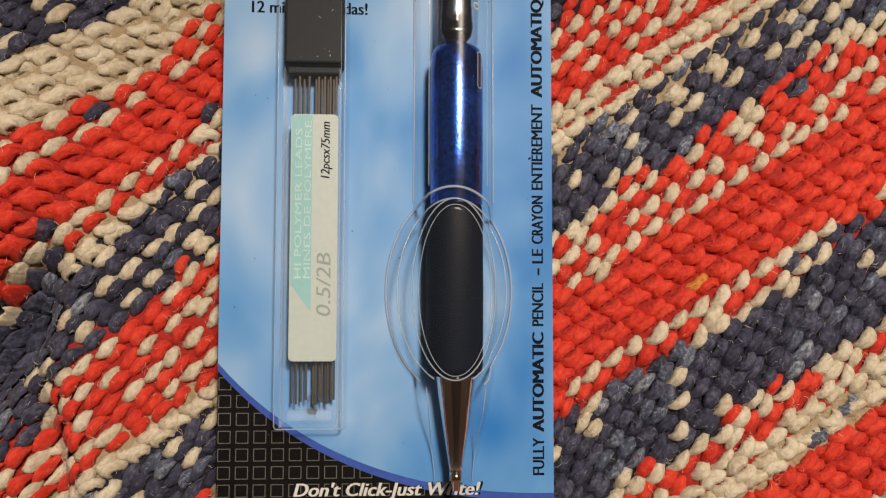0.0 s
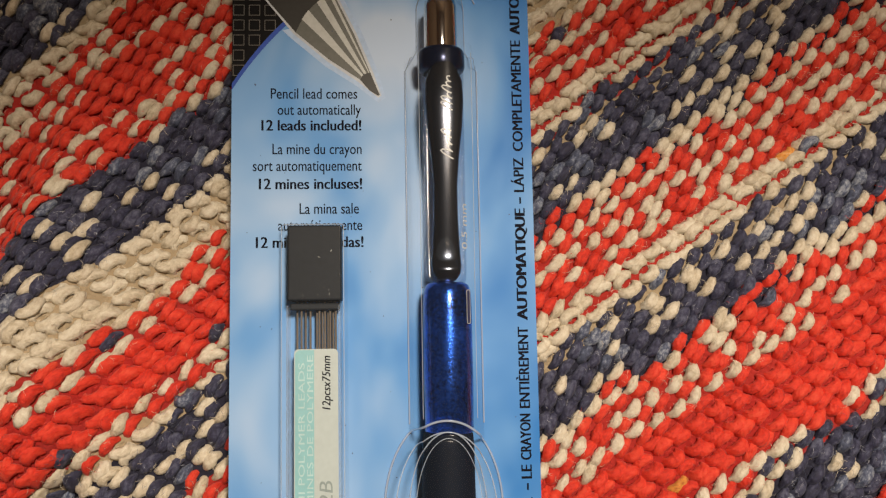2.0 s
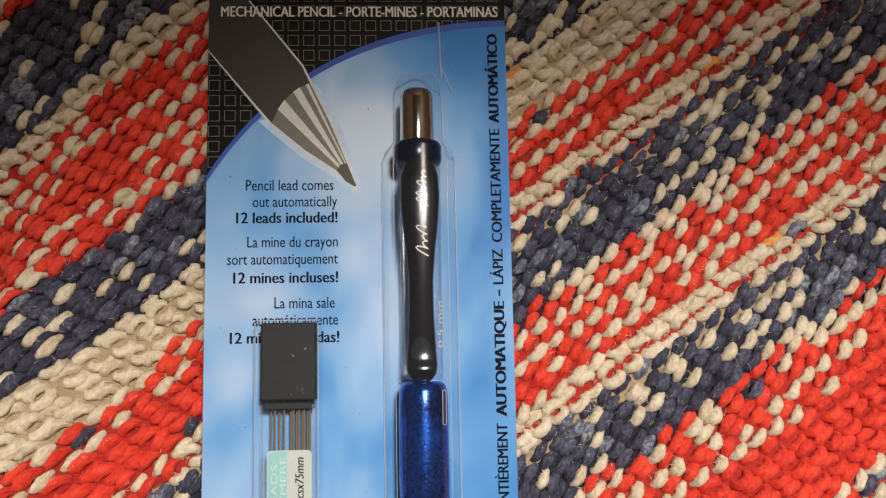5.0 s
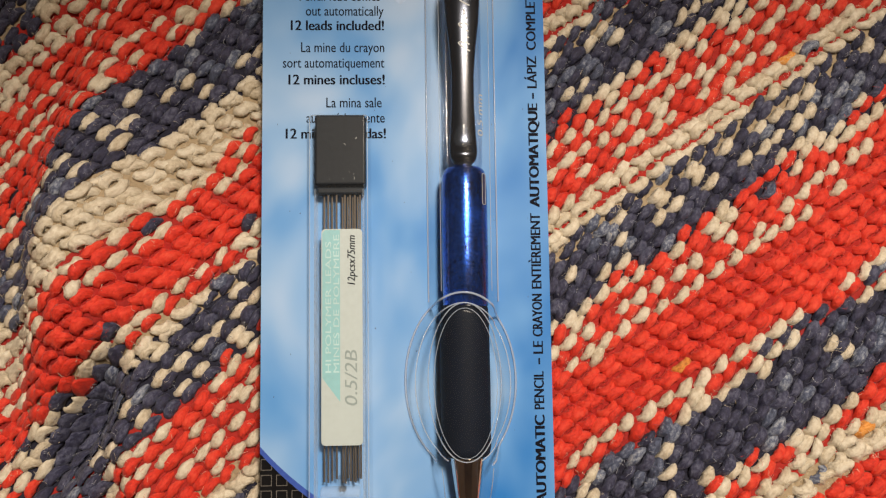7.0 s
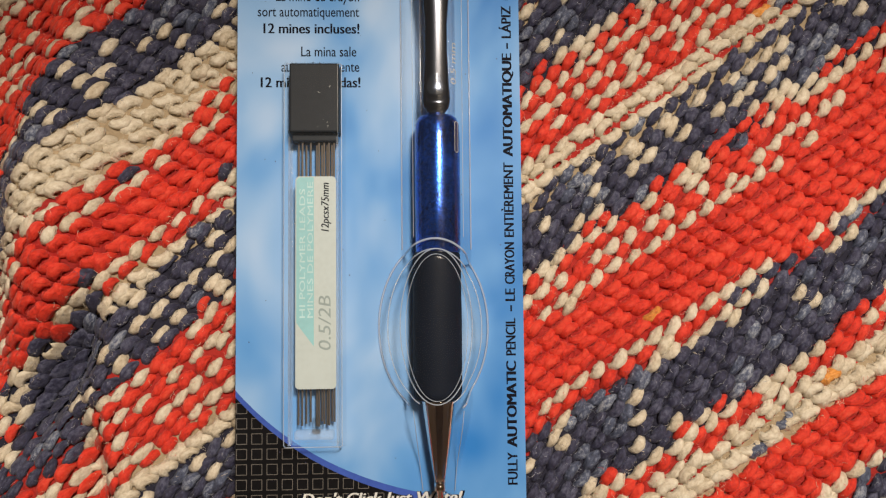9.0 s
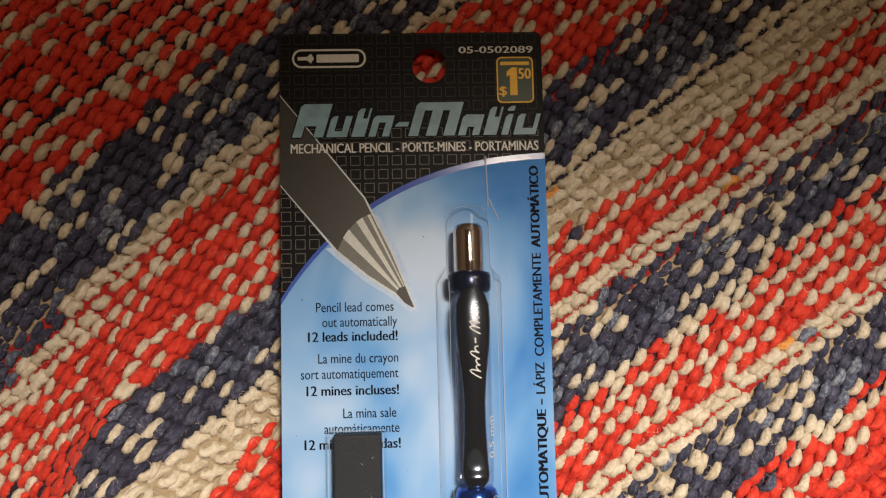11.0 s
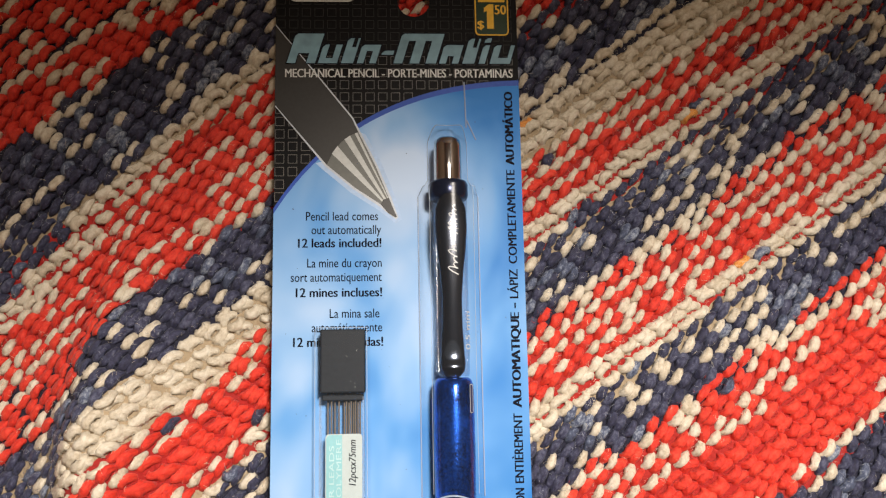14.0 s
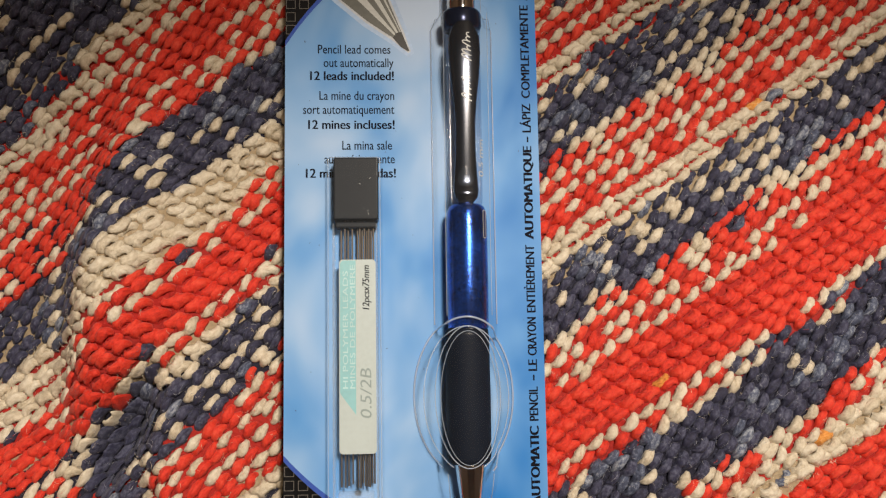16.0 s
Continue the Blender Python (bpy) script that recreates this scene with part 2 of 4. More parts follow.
def hold(name, me, mat, parent=None, label="", smooth=False, kind=""):
    me.materials.append(mat)
    if smooth:
        me.polygons.foreach_set("use_smooth", [True] * len(me.polygons))
    ob = new(name, me)
    ob.parent = parent
    return tagged(ob, label, kind=kind)


def sheet(points, z, thick=0.0):
    """A flat outline at height z, or a slab down from it."""
    bm = bmesh.new()
    face = bm.faces.new([bm.verts.new((x, y, z)) for x, y in points])
    if face.calc_area() and face.normal.z < 0:
        face.normal_flip()
    bm.normal_update()
    if bm.faces[:][0].normal.z < 0:
        bmesh.ops.reverse_faces(bm, faces=bm.faces)
    if thick:
        ex = bmesh.ops.extrude_face_region(bm, geom=bm.faces[:])
        moved = [v for v in ex["geom"] if isinstance(v, bmesh.types.BMVert)]
        bmesh.ops.translate(bm, vec=(0, 0, -thick), verts=moved)
        bmesh.ops.recalc_face_normals(bm, faces=bm.faces)
    return bm


def rounded(x0, y0, x1, y1, r, steps=5):
    out = []
    for cx, cy, a0 in ((x1 - r, y1 - r, 0), (x0 + r, y1 - r, 90), (x0 + r, y0 + r, 180), (x1 - r, y0 + r, 270)):
        for k in range(steps + 1):
            a = radians(a0 + 90 * k / steps)
            out.append((cx + r * math.cos(a), cy + r * math.sin(a)))
    return out


def box(x0, y0, z0, x1, y1, z1, bevel=0.0, segments=2):
    bm = bmesh.new()
    bmesh.ops.create_cube(bm, size=1, matrix=Matrix.LocRotScale(((x0 + x1) / 2, (y0 + y1) / 2, (z0 + z1) / 2), None, (x1 - x0, y1 - y0, z1 - z0)))
    if bevel:
        bmesh.ops.bevel(bm, geom=bm.edges[:], offset=bevel, segments=segments, affect="EDGES", profile=0.5)
    return bm


def lathe(profile, cx, cz, sides=40):
    """Turns (y, radius) pairs about the axis x = cx, z = cz that runs along y."""
    bm = bmesh.new()
    rings = [[bm.verts.new((cx + r * math.cos(2 * math.pi * k / sides), y, cz + r * math.sin(2 * math.pi * k / sides))) for k in range(sides)] for y, r in profile]
    for a, b in zip(rings, rings[1:]):
        for k in range(sides):
            bm.faces.new((a[k], b[k], b[(k + 1) % sides], a[(k + 1) % sides]))
    bm.faces.new(rings[0])
    bm.faces.new(rings[-1][::-1])
    bmesh.ops.recalc_face_normals(bm, faces=bm.faces)
    return bm


def bezier(p0, p1, p2, n=24):
    return [tuple((1 - u) ** 2 * a + 2 * u * (1 - u) * b + u * u * c for a, b, c in zip(p0, p1, p2)) for u in (k / n for k in range(n + 1))]


def lettering(words, x0, x1, base, cap, z, mat, parent, bold=0.0, slant=0.0, upright=False, name="lettering", label="", wrap=None):
    """Words set between x0 and x1 on a base line, capitals cap high; upright: running up the card, x0 to x1 along y, base towards +x."""
    cu = bpy.data.curves.new("words", "FONT")
    cu.body, cu.size, cu.offset, cu.resolution_u = words, 1.0, 0.0, 3
    ob = new("words", cu)
    dg = bpy.context.evaluated_depsgraph_get()
    me = bpy.data.meshes.new_from_object(ob.evaluated_get(dg))
    bpy.data.objects.remove(ob)
    bpy.data.curves.remove(cu)
    co = np.empty(len(me.vertices) * 3)
    me.vertices.foreach_get("co", co)
    co = co.reshape(-1, 3)
    co[:, 0] += slant * co[:, 1]
    u = (co[:, 0] - co[:, 0].min()) / (co[:, 0].max() - co[:, 0].min())
    along, up = x0 + u * (x1 - x0), co[:, 1] / 0.70 * cap
    if upright:
        co[:, 0], co[:, 1] = base - up, along
    else:
        co[:, 0], co[:, 1] = along, base + up
    co[:, 2] = z if wrap is None else wrap(co[:, 0])
    me.vertices.foreach_set("co", (co * MM).ravel())
    me.update()
    # heavier type: the same outlines set again a hair to each side
    bm = bmesh.new()
    bm.from_mesh(me)
    weight = (bold * 0.9 + 0.006) * cap / 0.70
    for k, push in enumerate((-weight, weight)):
        far = len(bm.verts)
        bm.from_mesh(me)
        bm.verts.ensure_lookup_table()
        step = Vector((0, push, 0.003 * (k + 1)) if upright else (push, 0, 0.003 * (k + 1))) * MM
        for v in bm.verts[far:]:
            v.co += step
    bm.to_mesh(me)
    bm.free()
    return hold(name, me, mat, parent, label)


def thing(name, label, category, group="", kind=""):
    ob = new(name)
    ob.location = (0, 0, LIFT)
    return tagged(ob, label, category, group, kind)


# ---- the room that closes the place ----
def slab(name, x0, y0, z0, x1, y1, z1, mat):
    ob = part(name, box(x0 * 1000, y0 * 1000, z0 * 1000, x1 * 1000, y1 * 1000, z1 * 1000), mat)
    return tagged(ob, kind="structure")


slab("floor", -1.1, -1.1, -0.1, 1.1, 1.4, 0.0, FLOOR)
slab("ceiling", -1.1, -1.1, 2.4, 1.1, 1.4, 2.5, WALL)
slab("wall_north", -1.1, 1.4, 0.0, 1.1, 1.5, 2.4, WALL)
slab("wall_south", -1.1, -1.2, 0.0, 1.1, -1.1, 2.4, WALL)
slab("wall_east", 1.1, -1.2, 0.0, 1.2, 1.5, 2.4, WALL)
slab("wall_west", -1.2, -1.2, 0.0, -1.1, 1.5, 2.4, WALL)


# ---- the knitted blanket ----
ROW_ANGLE = radians(34)
CA, SA = math.cos(ROW_ANGLE), math.sin(ROW_ANGLE)
ROW_PITCH, STITCH_PITCH = 2.42, 5.2


def smooth_step(a, b, v):
    u = np.clip((v - a) / (b - a), 0, 1)
    return u * u * (3 - 2 * u)


def crease_line(y):
    return -70 - 0.11 * (y - 12)


def fold_line(y):
    return -88 + 0.0035 * np.clip(y - 60, 0, None) ** 1.9


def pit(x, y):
    """The hollow where the fold tucks under, 0 to 1; yarn turns navy here to paint its shade."""
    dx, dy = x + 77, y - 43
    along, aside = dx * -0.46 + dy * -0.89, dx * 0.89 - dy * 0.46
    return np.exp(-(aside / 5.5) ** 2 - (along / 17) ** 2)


def lie(x, y):
    """How high the middle of the blanket's stitches lies over the card's face, in mm."""
    east = 9.0 * smooth_step(50, 92, x) * smooth_step(150, 60, y) + 3.0 * smooth_step(70, 125, x) + 4.0 * smooth_step(42, 64, x) * smooth_step(75, 30, y) * smooth_step(95, 70, x)
    h = -12.3 + east + 4.0 * smooth_step(165, 200, y)
    for rest in (32, 178):                                     # the two swells that carry the card
        h += 10.0 * np.exp(-(x ** 2 / 330 + (y - rest) ** 2 / 700))
    crest = -77 - 0.05 * (y - 70)
    h += 17.0 * np.exp(-((x - crest) / 17.0) ** 2) * np.exp(-((y - 80) / 44) ** 2)
    fold = fold_line(y)
    h -= 8 * smooth_step(4, -9, x - fold) * smooth_step(15, 60, y) * smooth_step(175, 120, y)
    h -= 9 * np.exp(-((x - crease_line(y)) / 3.8) ** 2) * smooth_step(42, 18, y)
    h += 3 * smooth_step(0, 7, x - crease_line(y)) * smooth_step(18, 9, x - crease_line(y)) * smooth_step(42, 18, y)
    h -= 20 * pit(x, y)
    h -= 10 * smooth_step(205, 290, y)
    h += 0.7 * np.sin(x / 23 + 1.3) * np.cos(y / 31)
    return h


# the colours of the rows from the far corner down: kind, upper edge at the left and at the right (mm across the rows)
BANDS = [("dash", 400, 400), ("fleck", 206, 210), ("cream", 183, 187), ("dash", 178, 182), ("fleck", 147, 152), ("cream", 129, 131), ("line", 115.5, 117.5), ("red", 108.5, 111), ("line", 97, 110),
         ("cream", 90, 104), ("fleck", 86, 98), ("mix", 73, 80), ("cream", 52, 60), ("fleck", 47, 54), ("mix", 35, 38), ("red", 22, 24),
         ("line", 9.5, 9.5), ("fleck", 4, 4), ("mix", -15, -15), ("cream", -23, -23), ("red", -30, -30), ("line", -42, -42), ("fleck", -48, -48), ("mix", -66, -66)]


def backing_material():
    """The same stripes, darkened to paint the shade between the stitches, and out to the blanket's edges."""
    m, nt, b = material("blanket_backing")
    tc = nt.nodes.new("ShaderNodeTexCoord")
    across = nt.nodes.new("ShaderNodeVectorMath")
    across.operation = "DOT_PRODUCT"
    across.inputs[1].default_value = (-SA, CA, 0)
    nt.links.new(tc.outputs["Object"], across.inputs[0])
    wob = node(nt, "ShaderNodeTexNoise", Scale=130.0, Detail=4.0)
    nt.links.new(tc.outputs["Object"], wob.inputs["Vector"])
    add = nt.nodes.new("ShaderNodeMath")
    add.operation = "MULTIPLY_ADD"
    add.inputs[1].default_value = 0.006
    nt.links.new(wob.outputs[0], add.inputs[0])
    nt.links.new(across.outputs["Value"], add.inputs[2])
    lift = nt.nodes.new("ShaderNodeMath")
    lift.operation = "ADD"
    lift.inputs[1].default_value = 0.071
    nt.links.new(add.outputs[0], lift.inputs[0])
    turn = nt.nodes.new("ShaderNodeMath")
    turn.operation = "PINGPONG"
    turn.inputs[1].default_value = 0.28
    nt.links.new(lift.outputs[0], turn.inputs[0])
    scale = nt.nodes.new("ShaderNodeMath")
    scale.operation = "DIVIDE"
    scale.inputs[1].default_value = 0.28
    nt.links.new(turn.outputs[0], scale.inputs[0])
    # yarn colours about halved, so that the gaps read as shade
    shade_tones = {"dash": (0.36, 0.015, 0.01), "mix": (0.36, 0.018, 0.012), "fleck": (0.012, 0.012, 0.028), "cream": (0.36, 0.28, 0.18), "red": (0.36, 0.012, 0.008), "line": (0.32, 0.016, 0.012)}
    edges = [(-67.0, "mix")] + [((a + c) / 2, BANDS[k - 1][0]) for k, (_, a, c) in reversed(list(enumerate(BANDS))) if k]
    r = ramp(nt, scale.outputs[0], [(max(0.0, (n + 67.0) / 280.0), shade_tones[name]) for n, name in edges])
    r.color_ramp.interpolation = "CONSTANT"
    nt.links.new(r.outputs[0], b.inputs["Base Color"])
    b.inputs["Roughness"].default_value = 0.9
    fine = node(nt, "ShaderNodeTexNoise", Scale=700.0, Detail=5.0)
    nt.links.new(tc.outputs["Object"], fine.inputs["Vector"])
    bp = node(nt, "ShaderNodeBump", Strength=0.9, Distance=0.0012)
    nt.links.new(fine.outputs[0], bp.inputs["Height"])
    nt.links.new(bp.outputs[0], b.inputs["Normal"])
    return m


def band_at(n, s):
    x, y = s * CA - n * SA, s * SA + n * CA
    n += 4.0 + 1.5 * float(smooth_step(-20, -45, x))
    n += 10.0 * float(smooth_step(2, -8, x - fold_line(y)) * smooth_step(15, 60, y) * smooth_step(175, 120, y))   # cloth tucked into the fold
    n += 9.0 * float(smooth_step(2, -3, x - crease_line(y)) * smooth_step(42, 22, y))
    # stripes drawn towards navy in the hollow, as painted shade
    n = 79.5 + (n - 79.5) * (1 - 0.65 * float(pit(x, y)))
    k = min(1.0, max(0.0, (s + 40) / 170))
    kind = BANDS[0][0]
    for name, a, b in BANDS:
        if n <= a + (b - a) * k:
            kind = name
    return kind


def stitch_colour(kind, row, col, s, rng):
    """0 red, 1 cream, 2 navy, 3 orange, 4 slate. Every other row of a mixed stretch carries the pale strand, whole or stitch by stitch."""
    r = rng.random()
    odd = row % 2
    run = noise.noise((s / 26.0, row * 1.73, 3.1))
    patch = noise.noise((s / 15.0, row / 4.0, 8.3))
    # navy that stands in for the shade in the fold's hollow
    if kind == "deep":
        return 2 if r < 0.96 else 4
    if kind == "dash":
        return (1 if r < 0.52 + 1.2 * run else 0) if odd else (0 if r < 0.96 else 1)
    if kind == "mix":
        if odd:
            return 1 if r < 0.86 + 1.0 * run else (0 if r < 0.98 else 4)
        return 0 if r < 0.96 - 0.6 * max(0.0, patch) else 1
    if kind == "fleck":
        if odd and run > -0.1:
            return 1 if r < 0.36 + 0.9 * run else (2 if r < 0.93 else 4)
        if patch > 0.24 and r < 0.55:
            return 4
        return 2 if r < 0.92 else (4 if r < 0.96 else 1)
    if kind == "cream":
        return 1 if r < 0.97 else (2 if r < 0.98 else (4 if r < 0.995 else 3))
    if kind == "line":
        return (1 if r < 0.88 + 0.6 * run else 0) if odd else (0 if r < 0.95 else 2)
    return 0 if r < 0.99 else (1 if r < 0.997 else 3)


def stitch_field():
    """Places, turns and colours of all the bumps of the purl side: two lines of arcs, half a stitch apart, for each knitted row."""
    rng = random.Random(7)
    out = []
    for row in range(-32, 118):
        n0 = row * ROW_PITCH
        shift = (row % 2) * 0.5 + 0.07 * math.sin(row * 0.9)
        for col in range(-62, 64):
            c = col + shift
            s = n0 * SA / CA + c * STITCH_PITCH + rng.gauss(0, 0.28)
            n = n0 + 1.1 * math.sin(s / 37.0 + row * 0.05) + 0.9 * noise.noise((s / 11.0, n0 / 9.0, 0.4)) + rng.gauss(0, 0.24)
            x, y = s * CA - n * SA, s * SA + n * CA
            if not (-158 < x < 160 and -52 < y < 292):
                continue
            kind = band_at(n + rng.gauss(0, 0.25) + 1.2 * noise.noise((s / 16.0, n0 / 5.0, 7.7)), s)
            # the hollow's shade goes in as navy yarn
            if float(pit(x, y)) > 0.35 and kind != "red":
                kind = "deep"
            if x < float(crease_line(y)) - 1 and y < 32:        # the redder cloth beyond the crease
                kind = {"cream": "mix", "mix": "dash"}.get(kind, kind)
            solid = kind in ("red", "cream")
            y += float(np.interp(x, (-88, -36), (-5.0, 6.0)) * smooth_step(30, 60, y) * (1 - 0.7 * smooth_step(130, 170, y)) * smooth_step(-20, -34, x))   # rows drawn askew up the swell
            turn = (0 if solid else 11) + (26 if kind == "cream" else 8) * noise.noise((s / 8.0, n0 / 4.0, 2.2)) + rng.gauss(0, 4.5)
            leaf = {"cream": rng.uniform(0.0, 0.15), "red": rng.uniform(0.1, 0.5)}.get(kind, rng.uniform(0.6, 1.0))
            out.append((x, y, turn, rng.uniform(0.88, 1.12), rng.uniform(0.86, 1.16), rng.gauss(0, 0.4 if kind == "cream" else 0.25), 1 - 2 * (row % 2), stitch_colour(kind, row, col, s, rng), leaf))
    return np.array(out)


def stitch_mesh(name, rows, mat, parent, label):
    """All bumps of one yarn, each between a horseshoe that turns aside and dives under its neighbours and a plump leaf with drawn-in ends."""
    nu, nv = 13, 8
    u = np.linspace(-1, 1, nu)
    a = np.arange(nv) * 2 * math.pi / nv - math.pi / 2
    uu, aa = np.meshgrid(u, a, indexing="ij")
    x, y, turn, length, fat, lift, way, _, leaf = (v[:, None, None] for v in rows.T)
    ply = 1 + 0.09 * np.cos(2 * aa + 6.0 * uu)
    tube = 1.40 * (np.clip(1 - np.abs(uu) ** 3.0, 0, 1) ** 0.5 * 0.45 + 0.55)
    blade = 1.50 * (np.clip(1 - np.abs(uu) ** 1.7, 0, 1) ** 0.85 * 0.86 + 0.14)
    thick = ((1 - leaf) * tube + leaf * blade) * fat * ply
    la = ((1 - leaf) * 2.35 * np.sin(uu * 1.85) + leaf * 3.55 * uu) * length
    bow = (1 - leaf) * 1.6 * (np.cos(uu * 1.85) - 0.45) + leaf * (0.3 * (0.4 - uu ** 2) + 0.35 * np.sin(uu * 2.6) * way)
    lumps = np.random.default_rng(len(rows)).normal(0, 0.06, (len(rows), nu, nv))
    slope = (1 - leaf) * np.clip(uu * 1.25, -1, 1) * way             # the strand's own turn along the horseshoe
    out_ = thick * np.cos(aa) + lumps * np.cos(aa)
    ac = bow * way + out_ * np.cos(slope)
    la = (la + out_ * np.sin(slope)) * 0.91
    ac = ac * 0.93
    ri = thick * 0.88 * np.sin(aa) + 0.3 - (1.7 - 0.3 * leaf) * np.abs(uu) ** 2.6 + lumps * np.sin(aa)
    ang = ROW_ANGLE + np.radians(turn)
    c, s = np.cos(ang), np.sin(ang)
    px, py = x + la * c - ac * s, y + la * s + ac * c
    pz = lie(px, py) + lift + ri
    below = (np.abs(px) < 35) & (py > -1.5) & (py < 215.5)      # pressed flat by the card
    pz = np.where(below, np.minimum(pz, -0.5), pz)
    co = np.stack([px, py, pz], -1).reshape(-1, 3) * MM
    i, j = np.meshgrid(np.arange(nu - 1), np.arange(nv), indexing="ij")
    quad = np.stack([i * nv + j, (i + 1) * nv + j, (i + 1) * nv + (j + 1) % nv, i * nv + (j + 1) % nv], -1).reshape(-1, 4)
    faces = (quad[None] + (np.arange(len(rows)) * nu * nv)[:, None, None]).reshape(-1, 4)
    me = bpy.data.meshes.new(name)
    me.vertices.add(len(co))
    me.vertices.foreach_set("co", co.ravel())
    me.loops.add(faces.size)
    me.loops.foreach_set("vertex_index", faces.ravel().astype(np.int32))
    me.polygons.add(len(faces))
    me.polygons.foreach_set("loop_start", np.arange(0, faces.size, 4, dtype=np.int32))
    me.update(calc_edges=True)
    layer = me.uv_layers.new(name="UVMap")
    one = np.stack([np.stack([i, j], -1), np.stack([i + 1, j], -1), np.stack([i + 1, j + 1], -1), np.stack([i, j + 1], -1)], 2).reshape(-1, 2) / np.array([nu - 1, nv])
    layer.data.foreach_set("uv", np.tile(one, (len(rows), 1)).ravel())
    return hold(name, me, mat, parent, label, True, "stuff")


blanket = thing("blanket", "thick knitted blanket striped in red, cream and navy yarn", "blanket")


def blanket_sheet(x0, x1, y0, y1, step):
    bm = bmesh.new()
    xs, ys = np.arange(x0, x1 + 1, step), np.arange(y0, y1 + 1, step)
    grid = [[bm.verts.new((x, y, max(-31.0, float(lie(x, y)) - 0.55 - 3.0 * float(pit(x, y) + np.exp(-((x - crease_line(y)) / 7) ** 2) * smooth_step(42, 18, y)) - 12 * float(smooth_step(140, 330, abs(x)))))) for x in xs] for y in ys]
    for a, b in zip(grid, grid[1:]):
        for k in range(len(xs) - 1):
            bm.faces.new((a[k], a[k + 1], b[k + 1], b[k]))
    return bm


part("backing", blanket_sheet(-380, 380, -240, 420, 4), backing_material(), blanket, "dense striped backing of the knitting, darkened to paint shade between stitches", True)
field = stitch_field()
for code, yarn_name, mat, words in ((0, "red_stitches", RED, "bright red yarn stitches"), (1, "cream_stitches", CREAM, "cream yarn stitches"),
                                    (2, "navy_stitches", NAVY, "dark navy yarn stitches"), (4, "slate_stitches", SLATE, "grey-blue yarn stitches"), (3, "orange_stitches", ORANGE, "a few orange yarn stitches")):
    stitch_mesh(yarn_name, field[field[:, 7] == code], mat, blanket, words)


def fuzz_mesh(name, rows, each, mat, parent, label, seed):
    """Loose fibres that stand off the yarn: thin bent ribbons."""
    g = np.random.default_rng(seed)
    src = np.repeat(rows, each, axis=0)
    k = len(src)
    px, py = src[:, 0] + g.normal(0, 1.3, k), src[:, 1] + g.normal(0, 1.0, k)
    way, length = g.uniform(0, 2 * math.pi, k), g.uniform(0.5, 2.0, k)
    curl, climb = g.normal(0, 1.2, k), g.uniform(0.15, 0.75, k)
    base = lie(px, py) + 1.05
    base = np.where((np.abs(px) < 37) & (py > -3) & (py < 217), -12.0, base)
    pts = []
    for q in range(4):
        u = q / 3
        w = way + curl * u
        cx, cy = px + length * u * np.cos(w), py + length * u * np.sin(w)
        cz = base + climb * np.sin(math.pi * (0.15 + 0.75 * u)) * 1.3
        wide = 0.034 * (1 - 0.6 * u)
        for sign in (-1, 1):
            pts.append(np.stack([cx - sign * wide * np.sin(w), cy + sign * wide * np.cos(w), cz], -1))
    co = np.stack(pts, 1).reshape(-1, 3) * MM
    quad = np.array([[2 * q, 2 * q + 1, 2 * q + 3, 2 * q + 2] for q in range(3)])
    faces = (quad[None] + (np.arange(k) * 8)[:, None, None]).reshape(-1, 4)
    me = bpy.data.meshes.new(name)
    me.vertices.add(len(co))
    me.vertices.foreach_set("co", co.ravel())
    me.loops.add(faces.size)
    me.loops.foreach_set("vertex_index", faces.ravel().astype(np.int32))
    me.polygons.add(len(faces))
    me.polygons.foreach_set("loop_start", np.arange(0, faces.size, 4, dtype=np.int32))
    me.update(calc_edges=True)
    return hold(name, me, mat, parent, label, True, "stuff")


FUZZ_RED = plain("red_fibre", (0.66, 0.05, 0.03), 0.6)
FUZZ_CREAM = plain("cream_fibre", (0.72, 0.64, 0.50), 0.6)
FUZZ_SLATE = plain("slate_fibre", (0.07, 0.085, 0.15), 0.6)
code = field[:, 7]
fuzz_mesh("red_fuzz", field[code == 0], 7, FUZZ_RED, blanket, "loose red fibres", 11)
fuzz_mesh("cream_fuzz", field[code == 1], 7, FUZZ_CREAM, blanket, "loose cream fibres", 12)
FUZZ_PALE = plain("pale_fibre", (0.42, 0.44, 0.50), 0.6)
fuzz_mesh("pale_fuzz", field[(code == 2) | (code == 4)][::2], 3, FUZZ_PALE, blanket, "pale wisps of loose fibre", 17)
fuzz_mesh("slate_fuzz", field[(code == 2) | (code == 4)], 9, FUZZ_SLATE, blanket, "loose grey-blue fibres", 13)


# ---- the blister pack: printed card and clear shell ----
W2, TALL = 33.7, 214.0
pack = thing("blister_pack", "blue and black printed card with clear plastic blister on a blanket", "packaging")
LOW = bezier((-W2, 37.2), (-10, 10.5), (W2, 11.0))
HIGH = bezier((-W2, 145.0), (-12, 180), (W2, 181.0))


